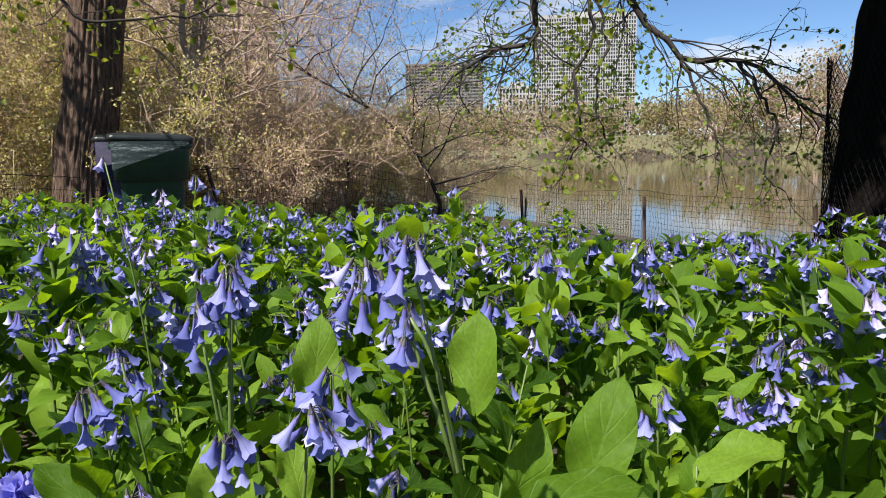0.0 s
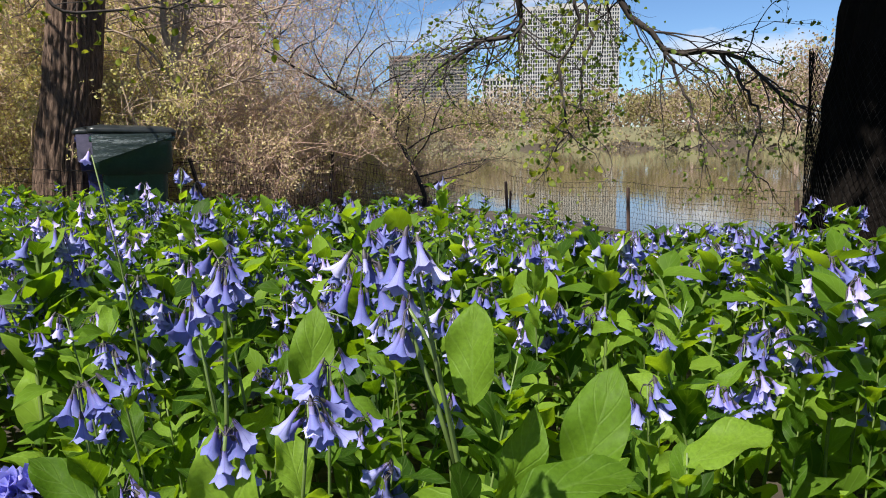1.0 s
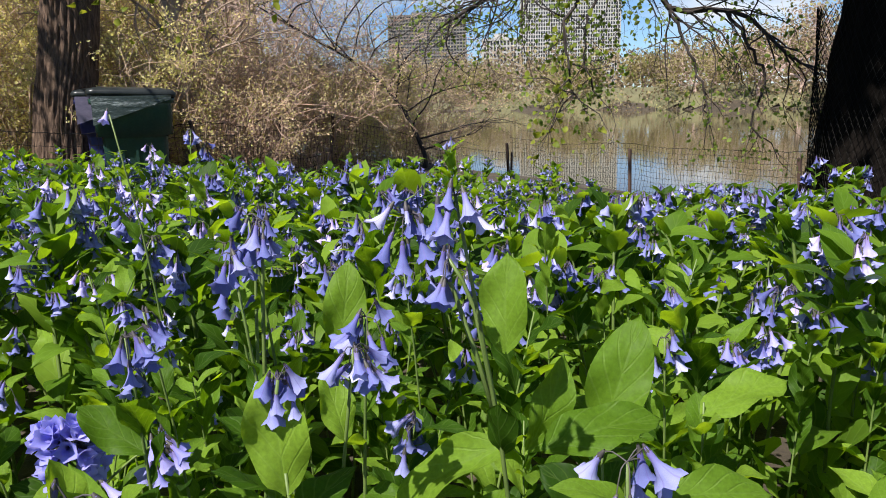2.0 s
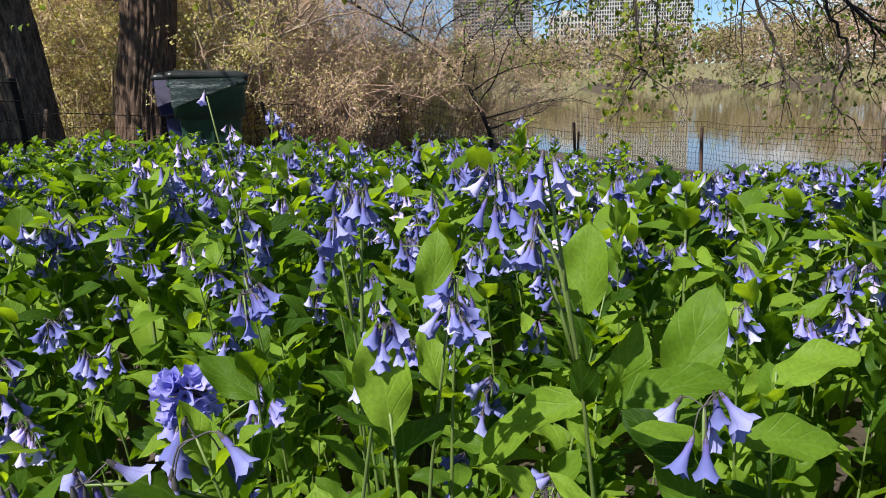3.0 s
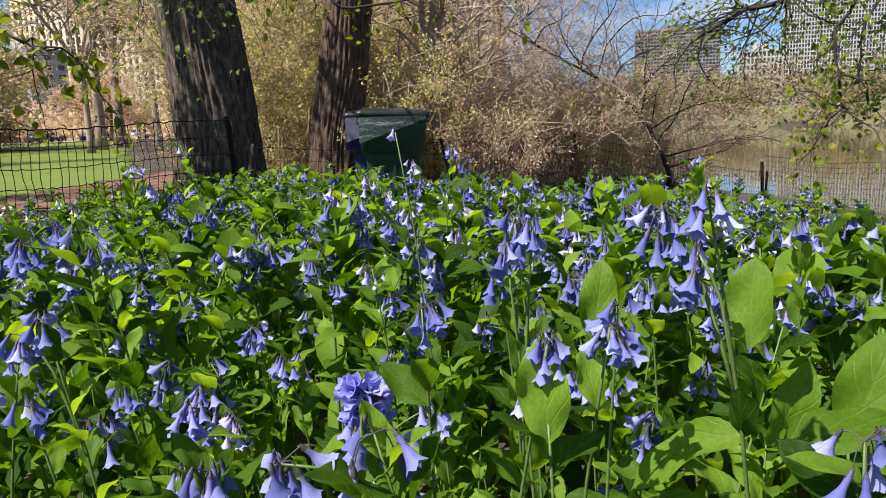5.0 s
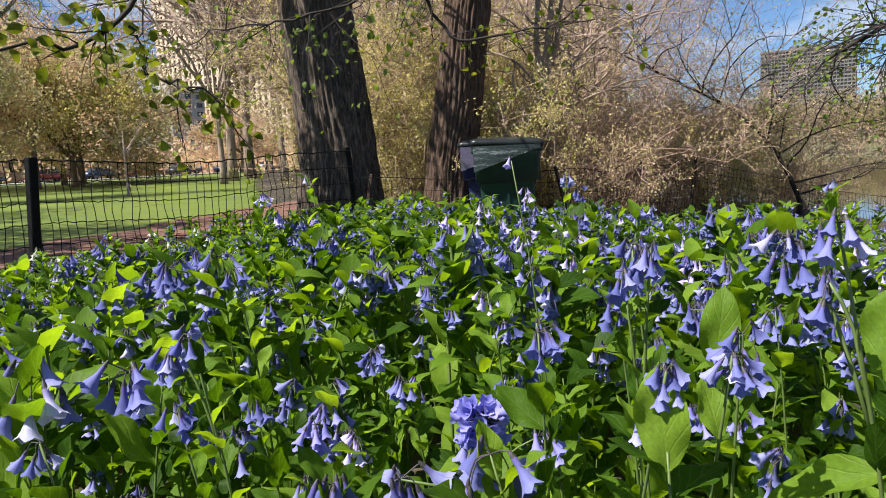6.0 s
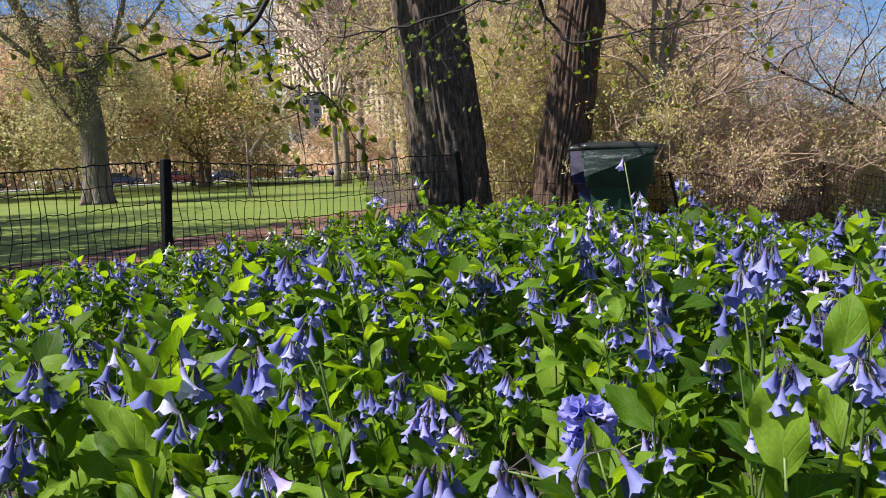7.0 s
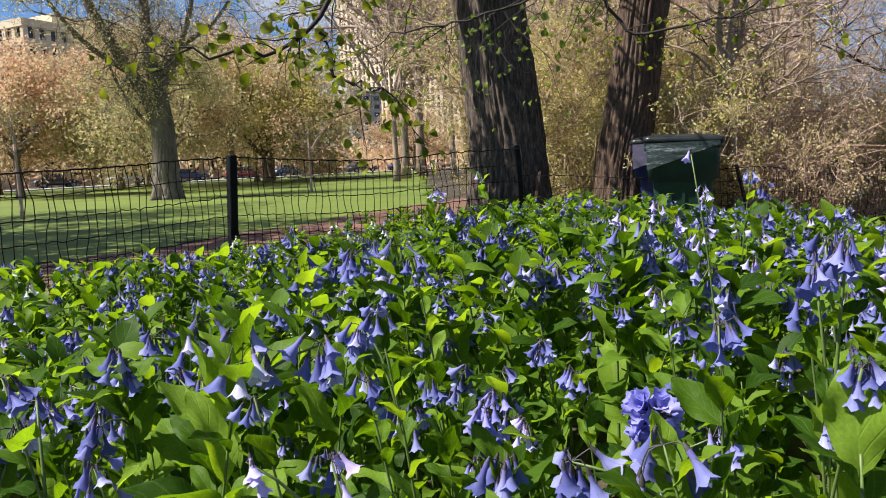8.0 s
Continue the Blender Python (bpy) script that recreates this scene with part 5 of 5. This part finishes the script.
# ------------------------------------------------------------ bins
def bin_cart(name, label, m, body_mat, lid_tilt, liner):
    """A wheeled refuse cart: tapered body with a stepped collar, rim, hinged lid, handle bar, wheels."""
    root = thing(name, m, label, "bin", "bins by the tree")

    def ring(w, d, z, r=0.06, y=0.0):
        pts = []
        for cx, cy, a0 in ((w - r, d - r, 0), (-w + r, d - r, 90), (-w + r, -d + r, 180), (w - r, -d + r, 270)):
            for k in range(5):
                a = radians(a0 + k * 22.5)
                pts.append((cx + r * math.cos(a), cy + r * math.sin(a) + y, z))
        return pts

    w, d = 0.335, 0.40
    g = Geo().loft([ring(w * 0.72, d * 0.66, 0.05), ring(w * 0.74, d * 0.68, 0.07), ring(w * 0.83, d * 0.84, 0.69), ring(w * 0.84, d * 0.85, 0.71), ring(w * 0.96, d * 0.96, 0.715), ring(w * 1.0, d * 1.0, 1.0), ring(w * 0.99, d * 0.99, 1.02)])
    part("body", g, body_mat, root)
    rim = Geo().loft([ring(w * 1.0, d * 1.0, 0.97), ring(w * 1.06, d * 1.05, 0.975), ring(w * 1.06, d * 1.05, 1.015), ring(w * 1.0, d * 1.0, 1.025)], caps=False)
    part("rim", rim, body_mat, root)
    lid = Geo().loft([ring(w * 1.09, d * 1.09, 0.0), ring(w * 1.10, d * 1.10, 0.035), ring(w * 1.04, d * 1.04, 0.055), ring(w * 0.80, d * 0.82, 0.075), ring(w * 0.72, d * 0.74, 0.068), ring(w * 0.4, d * 0.4, 0.078)])
    part("lid", lid, BIN_LID, root, "black lid", m=pose(0, 0, 1.03, lid_tilt[0], lid_tilt[1]))
    part("handle_bar", Geo().tube([(-0.24, d * 1.0, 0.93), (-0.24, d + 0.07, 0.95), (0.24, d + 0.07, 0.95), (0.24, d * 1.0, 0.93)], 0.014, 8), body_mat, root)
    for sx in (-1, 1):
        whl = Geo().tube([(sx * 0.25, d * 0.78, 0.12), (sx * 0.31, d * 0.78, 0.12)], 0.12, 20)
        part("wheel", whl, RUBBER, root, "black rubber wheel")
    for sx in (-1, 0, 1):
        rows = [[(sx * 0.12 - 0.012, -d * f - 0.012, z), (sx * 0.12 + 0.012, -d * f - 0.012, z), (sx * 0.12 + 0.012, -d * f + 0.03, z), (sx * 0.12 - 0.012, -d * f + 0.03, z)] for f, z in ((0.695, 0.12), (0.82, 0.60))]
        part("rib", Geo().loft(rows), body_mat, root, smooth=False)
    if liner:
        # the liner hangs out under the lid in a tapering fold
        n = 24
        xs = np.linspace(-w * 0.99, w * 0.96, n)
        rows = []
        for f in (0.0, 0.35, 0.7, 1.0):
            rows.append([(x, -d * (1.09 - 0.035 * f) - 0.004 - 0.010 * abs(math.sin(i * 1.3 + f * 4)) * f, 1.035 - f * (0.03 + 0.20 * (1 - i / (n - 1)))) for i, x in enumerate(xs)])
        tris = []
        for k in range(3):
            for i in range(n - 1):
                a = k * n + i
                tris += [(a, a + n, a + n + 1), (a, a + n + 1, a + 1)]
        part("liner", Geo().add([p for row in rows for p in row], tris), liner, root, "grey plastic liner folded out under the lid")
    return root


def bin_at(x, y, turn):
    return pose(x, y, float(land(x, y)), 0, 0, turn) @ Matrix.Diagonal((0.97, 1.0, 1.06, 1))


bin_cart("green_bin", "dark green wheeled refuse bin with black lid", bin_at(-2.80, 6.89, 31), BIN_GREEN, (0, 2), LINER)
bin_cart("blue_bin", "navy blue wheeled bin standing beside a green one", bin_at(-3.14, 7.24, 27), BIN_BLUE, (0, 0), LINER_MAUVE)


# ------------------------------------------------------------ buildings and street
def block(name, label, x, y, turn, w, d, floors, storey, bays, wall, slab_mat, pier=0.5, slab=0.9, crown=2.0, base=0.0, deep=0.5):
    """A tall building: a glazed core behind floor bands and piers, each a piece of its own."""
    z = float(land(x, y)) + base
    root = thing(name, pose(x, y, z, 0, 0, turn), label, "building", "city buildings")
    h = floors * storey
    part("glazing", Geo().box((-w / 2 + deep, -d / 2 + deep, 0), (w / 2 - deep, d / 2 - deep, h)), GLASS_DARK, root, "dark window glass", smooth=False)
    band = Geo().box((-w / 2, -d / 2, 0), (w / 2, d / 2, slab)).mesh("floor_band", [slab_mat], False)
    for i in range(floors):
        part("floor_band", band, None, root, m=pose(0, 0, i * storey))
    pm = Geo().box((-pier / 2, -deep * 0.9, 0), (pier / 2, deep * 0.9, h)).mesh("pier", [wall], False)
    for i in range(bays + 1):
        for sy in (-1, 1):
            part("pier", pm, None, root, m=pose(-w / 2 + pier / 2 + (w - pier) * i / bays, sy * (d / 2 - deep * 0.8), 0))
    side = max(2, int(bays * d / w))
    for i in range(1, side):
        for sx in (-1, 1):
            part("pier", pm, None, root, m=pose(sx * (w / 2 - deep * 0.8), -d / 2 + d * i / side, 0, 0, 0, 90))
    top = Geo().box((-w / 2 - 0.2, -d / 2 - 0.2, h), (w / 2 + 0.2, d / 2 + 0.2, h + crown)).box((-w * 0.2, -d * 0.25, h + crown), (w * 0.15, d * 0.25, h + crown + 3.0))
    part("roof", top, wall, root, smooth=False)
    return root


block("dark_apartment_block", "broad dark taupe apartment block with balcony bands", -98.6, 705, 4, 72, 36, 25, 2.95, 26, TAUPE, TAUPE, 0.6, 1.2, 1.6)
block("apartment_tower", "tall white concrete apartment tower with gridded windows", 28.7, 615, 2, 78, 30, 33, 2.95, 40, WHITE_WALL, WHITE_WALL, 0.7, 0.85, 3.0)
block("white_office_block", "low white office block with dark upright slots", -18.6, 455, 3, 23, 18, 9, 3.6, 11, WHITE_WALL, WHITE_WALL, 0.9, 1.0, 1.4)
block("white_slab_block", "distant white slab building beyond the park", -229, 164, 0, 18, 14, 9, 3.0, 4, WHITE_WALL, WHITE_WALL, 2.2, 1.4, 2.0)
block("limestone_hotel", "buff limestone apartment house with cornice beyond the trees", -181.4, 52.1, 111.8, 34, 18, 9, 3.6, 13, LIME, LIME, 1.1, 1.3, 1.6)
block("pier_tower", "tall buff tower with upright piers behind bare trees", -240, 219, 0, 78, 50, 42, 3.1, 24, LIME, LIME, 1.7, 0.7, 2.4)
block("cream_tower", "tall cream apartment tower behind the trees", -205, 268, 0, 46, 30, 36, 3.1, 16, LIME, LIME, 1.3, 1.3, 2.4)
block("rose_tower", "tall rosy brick apartment tower behind bare trees", -127, 285, 8, 34, 20, 34, 3.1, 12, PINK_STONE, PINK_STONE, 1.0, 1.4, 2.4)
block("low_terrace", "low buff building across the street", -112, 30, 80, 60, 14, 4, 3.4, 16, LIME, LIME, 1.4, 1.4, 1.0)


def car(name, label, colour):
    """A parked saloon: lower body, glazed cabin, lamps and four wheels."""
    root = thing(name, Matrix.Identity(4), label, "car", "cars parked along the street")
    prof = [(-2.2, 0.35), (-2.25, 0.62), (-2.1, 0.86), (-1.3, 0.93), (1.0, 0.93), (2.0, 0.80), (2.25, 0.60), (2.2, 0.35)]
    rings = []
    for y, k in ((-0.86, 0.94), (-0.80, 1.0), (0.80, 1.0), (0.86, 0.94)):
        rings.append([(x * k, y, 0.35 + (z - 0.35) * (0.9 if k < 1 else 1.0)) for x, z in prof])
    part("body", Geo().loft(rings), colour, root)
    cab = [[(-1.65, y, 0.92), (-1.05, y * 0.86, 1.40), (0.25, y * 0.86, 1.42), (1.05, y, 0.92)] for y in (-0.76, 0.76)]
    part("cabin", Geo().loft(cab), GLASS_DARK, root, "dark tinted glass cabin", smooth=False)
    part("roof", Geo().loft([[(-1.1, y, 1.40), (-1.0, y, 1.45), (0.2, y, 1.47), (0.3, y, 1.42)] for y in (-0.62, 0.62)]), colour, root)
    wheel = Geo().tube([(0, -0.1, 0), (0, 0.1, 0)], 0.32, 16).mesh("wheel", [RUBBER])
    hub = Geo().tube([(0, -0.11, 0), (0, 0.11, 0)], 0.18, 12).mesh("rim", [CHROME])
    for x in (-1.35, 1.35):
        for y in (-0.78, 0.78):
            wob = part("wheel", wheel, None, root, m=pose(x, y, 0.32))
            part("rim", hub, None, wob)
    return root


def street():
    rng = np.random.default_rng(41)
    kinds = [("car", "white car parked along the street", paint("white_paint", (0.78, 0.78, 0.77))), ("car", "black car parked along the street", paint("black_paint", (0.015, 0.015, 0.017))), ("car", "silver car parked along the street", paint("silver_paint", (0.42, 0.43, 0.45))), ("car", "dark blue car parked along the street", paint("blue_paint", (0.03, 0.05, 0.12))), ("car", "dark red car parked along the street", paint("red_paint", (0.25, 0.03, 0.03)))]
    stock = [car(*k) for k in kinds]
    used = [False] * len(stock)
    y = 8.0
    i = 0
    while y < 104:
        k = i if i < 5 else int(rng.integers(5))
        m = pose(-80.2, y, float(land(-80.2, y)) + 0.03, 0, 0, 90 + rng.normal(0, 1))
        if used[k]:
            copy_thing(stock[k], m)
        else:
            stock[k].matrix_basis, used[k] = m, True
        y += rng.uniform(5.2, 7.5) + (6 if rng.random() < 0.15 else 0)
        i += 1


street()


# ------------------------------------------------------------ the plants nearest the camera
def near_plants():
    rng = np.random.default_rng(53)

    def at(places, petal="blue", count=(6, 10), size=1.0, bare=0.1, foliage=0.62, foot=(0.02, 0.05), label="Virginia bluebell with nodding violet-blue bells", full=False):
        """A plant whose flower heads hang at the given places."""
        p = np.array(places, float)
        gx, gy = p[0][0] + foot[0], p[0][1] + foot[1]
        gz = float(land(gx, gy)) - 0.01
        loc = [tuple(q - (gx, gy, gz) + (0, 0, 0.016)) for q in p]
        return bluebell(rng, loc[0][2], (loc[0][0], loc[0][1]), 1, petal, pose(gx, gy, gz), label, size * 0.80, bare, foliage, count, loc, full)

    def face(plant, x, y, z, along, normal, length, kind=1):
        """A leaf that shows its face, under a given plant."""
        part("leaf", LEAF_MESHES[kind], None, plant, m=plant.matrix_basis.inverted() @ Matrix(frame_of((x, y, z), along, normal, length)))

    p = at([(0.781, 0.912, 0.953), (0.774, 0.942, 0.918), (0.752, 0.946, 0.938)], size=0.8, bare=0.85, foot=(0.05, 0.10))
    face(p, 0.800, 0.985, 0.872, (-0.02, 0.25, 0.9), (-0.25, -0.85, 0.45), 0.056, 1)
    face(p, 0.812, 1.010, 0.800, (0.45, 0.2, 0.85), (0.5, -1, 0.1), 0.062, 0)
    face(p, 0.822, 1.000, 0.805, (0.9, 0.2, 0.35), (-0.2, -0.6, 0.9), 0.075, 0)
    face(p, 0.800, 0.985, 0.815, (-0.85, -0.1, -0.35), (0.1, -0.5, 1), 0.085, 4)
    p = at([(0.590, 0.960, 0.868)], size=0.85, foot=(-0.02, 0.06))
    at([(0.599, 1.083, 0.872), (0.610, 1.11, 0.905)], size=0.9)
    at([(0.484, 1.048, 0.755)], "lilac", (64, 65), 1.2, 0.45, 0.7, label="Virginia bluebell with one full round lilac flower head", full=True)
    at([(0.345, 1.035, 0.715)], "pale", (9, 10), 0.95, 0.0, 0.7, label="Virginia bluebell with pale pinkish-white bells")
    p = at([(0.852, 0.871, 0.852)], "blue", (7, 8), 0.85, 0.3)
    face(p, 0.872, 0.885, 0.845, (0.9, 0.1, 0.1), (0, -0.6, 0.8), 0.045, 3)
    face(p, 0.850, 0.880, 0.835, (-0.7, 0.1, 0.5), (0.2, -0.8, 0.5), 0.04, 1)
    at([(0.176, 1.260, 0.730), (0.210, 1.213, 0.745)], size=1.0)
    at([(0.719, 0.994, 0.872)], "blue", (8, 12), 0.85, 0.5, 0.5, (-0.03, 0.06))
    at([(0.647, 1.005, 0.808)], "blue", (8, 12), 0.9, 0.3, 0.6, (-0.02, 0.06))
    p = at([(0.638, 0.999, 0.908), (0.655, 1.01, 0.925)], "blue", (6, 11), 0.85)
    face(p, 0.690, 1.040, 0.850, (0.1, 0.1, 0.9), (0.3, -1, 0.2), 0.06, 3)
    at([(0.728, 0.929, 0.876)], "blue", (8, 12), 0.75, 0.6, 0.5, (-0.06, 0.08))
    at([(0.701, 0.896, 0.872)], "blue", (6, 11), 0.7, 0.6, 0.5, (-0.08, 0.08))
    at([(0.667, 1.401, 0.80)])
    at([(1.003, 1.756, 0.765), (1.04, 1.77, 0.72)], size=1.1)
    at([(0.993, 1.555, 0.745)])
    at([(1.281, 1.840, 0.750), (1.28, 1.894, 0.80), (1.30, 1.85, 0.70)], "blue", (8, 12), 1.15)
    at([(1.753, 3.158, 0.775), (1.72, 3.12, 0.73)], "blue", (8, 12), 1.25)
    at([(0.381, 0.714, 0.835)], "blue", (3, 6), 0.8)
    at([(0.379, 0.809, 0.822)], "blue", (8, 12), 0.8)
    at([(0.330, 0.860, 0.862), (0.300, 0.865, 0.845)], "blue", (6, 11), 0.85)
    at([(0.121, 1.076, 0.872)], size=0.95)
    at([(0.257, 0.977, 0.760)], size=0.9)
    at([(0.338, 1.124, 0.748)], "blue", (8, 12), 0.95)
    at([(0.485, 1.158, 0.822)], "blue", (6, 11), 0.9)
    at([(0.447, 0.731, 0.802), (0.422, 0.685, 0.810)], "pale", (4, 7), 0.8)
    at([(0.345, 0.618, 0.806)], size=0.8)
    at([(0.237, 0.592, 0.850), (0.20, 0.62, 0.82)], size=0.9)
    at([(0.046, 0.654, 0.775)], "pale")
    at([(0.602, 1.115, 0.912)], "blue", (8, 12), 0.9)
    at([(0.311, 1.348, 0.805)], "pale")
    at([(0.781, 1.416, 0.825)], "blue", (6, 11))
    at([(0.790, 1.366, 0.735)])
    at([(0.927, 1.211, 0.790)], "blue", (6, 11))
    at([(-0.588, 1.602, 0.745), (-0.55, 1.62, 0.70)], "blue", (8, 12), 1.15)
    at([(-0.392, 1.526, 0.735)], "blue", (8, 12), 1.1)
    at([(-0.968, 2.082, 0.90), (-0.93, 2.10, 0.84)], "pale", (7, 11), 1.25, 0.2, 1.0, (-0.06, 0.02), "tall Virginia bluebell with pale lilac bells")
    tall = "tall Virginia bluebell standing above the bed"
    at([(0.329, 1.396, 0.985)], "pale", (1, 2), 1.0, 1.0, 0.6, (0.04, 0.05), tall)
    at([(-0.395, 2.786, 0.865), (-0.37, 2.75, 0.84)], "pale", (4, 6), 1.3, 0.9, 0.6, label=tall)
    at([(0.132, 1.998, 0.945), (0.152, 2.01, 0.915)], "blue", (7, 10), 1.0, 0.3, 0.8, (-0.05, 0.02), tall)
    at([(0.635, 2.206, 0.905)], "blue", (2, 4), 1.1, 0.0, 0.9, (-0.03, 0.0), tall)
    at([(-0.799, 2.116, 0.960)], "pale", (2, 4), 1.2, 0.2, 0.9, (0.10, 0.06), tall)
    lilac = "Virginia bluebell with pale lilac bells"
    at([(-0.159, 2.115, 0.86), (-0.13, 2.13, 0.82)], "pale", (8, 12), 1.3, 0.1, 0.9, label=lilac)
    at([(0.075, 1.903, 0.82)], "pale", (7, 11), 1.25, 0.1, 0.9, label=lilac)
    at([(0.209, 1.858, 0.84), (0.20, 1.87, 0.78)], "pale", (8, 12), 1.25, 0.1, 0.9, label=lilac)
    at([(-0.287, 2.149, 0.825)], "pale", (8, 12), 1.25, 0.1, 0.9, label=lilac)
    at([(0.829, 1.718, 0.83)], "blue", (8, 12), 1.15, 0.1, 0.9)
    at([(1.165, 2.591, 0.73)], "blue", (8, 12), 1.3, 0.1, 0.9)
    at([(1.256, 2.369, 0.735)], "blue", (8, 12), 1.3, 0.1, 0.9)
    at([(0.292, 3.160, 0.77)], "blue", (8, 12), 1.3, 0.1, 0.9)
    white = "bluebell plant with creamy white bells"
    for x, y, z in ((-1.87, 1.81, 0.735), (-1.90, 2.51, 0.73), (-1.33, 0.90, 0.76), (-1.86, 2.27, 0.74)):
        at([(x, y, z), (x + 0.05, y + 0.03, z - 0.04)], "white", (5, 8), 1.25, 0.1, 1.0, label=white)
    # broad low leaves in the foreground
    broad = "leafy bluebell shoot with broad green leaves"
    for x, y, z, ax, nx, ln, k in ((0.86, 1.05, 0.79, (0.25, 0.15, 0.85), (-0.2, -1, 0.3), 0.085, 3), (0.95, 1.16, 0.76, (0.8, 0.3, 0.3), (-0.2, -0.3, 0.9), 0.08, 1), (1.02, 1.00, 0.76, (0.5, 0.1, 0.5), (-0.3, -0.7, 0.8), 0.08, 3),
                                   (1.10, 1.05, 0.77, (-0.4, -0.2, 0.6), (0.2, -0.8, 0.6), 0.075, 0), (0.70, 0.90, 0.83, (-0.1, 0.05, 0.9), (0.2, -1, 0.2), 0.06, 1), (0.62, 0.82, 0.78, (-0.7, -0.1, 0.5), (0.3, -0.6, 0.7), 0.045, 2), (0.50, 0.85, 0.73, (-0.3, -0.3, 0.7), (0.4, -0.8, 0.6), 0.045, 2),
                                   (0.95, 0.93, 0.78, (0.6, -0.1, 0.6), (-0.4, -0.6, 0.7), 0.07, 3)):
        gx, gy = x + 0.01, y + 0.02
        gz = float(land(gx, gy)) - 0.01
        q = bluebell(rng, z + 0.01 - gz, (-0.01, -0.02), 0, "blue", pose(gx, gy, gz), broad, 1.0, 0.1, 0.75)
        face(q, x, y, z, ax, nx, ln, k)


near_plants()
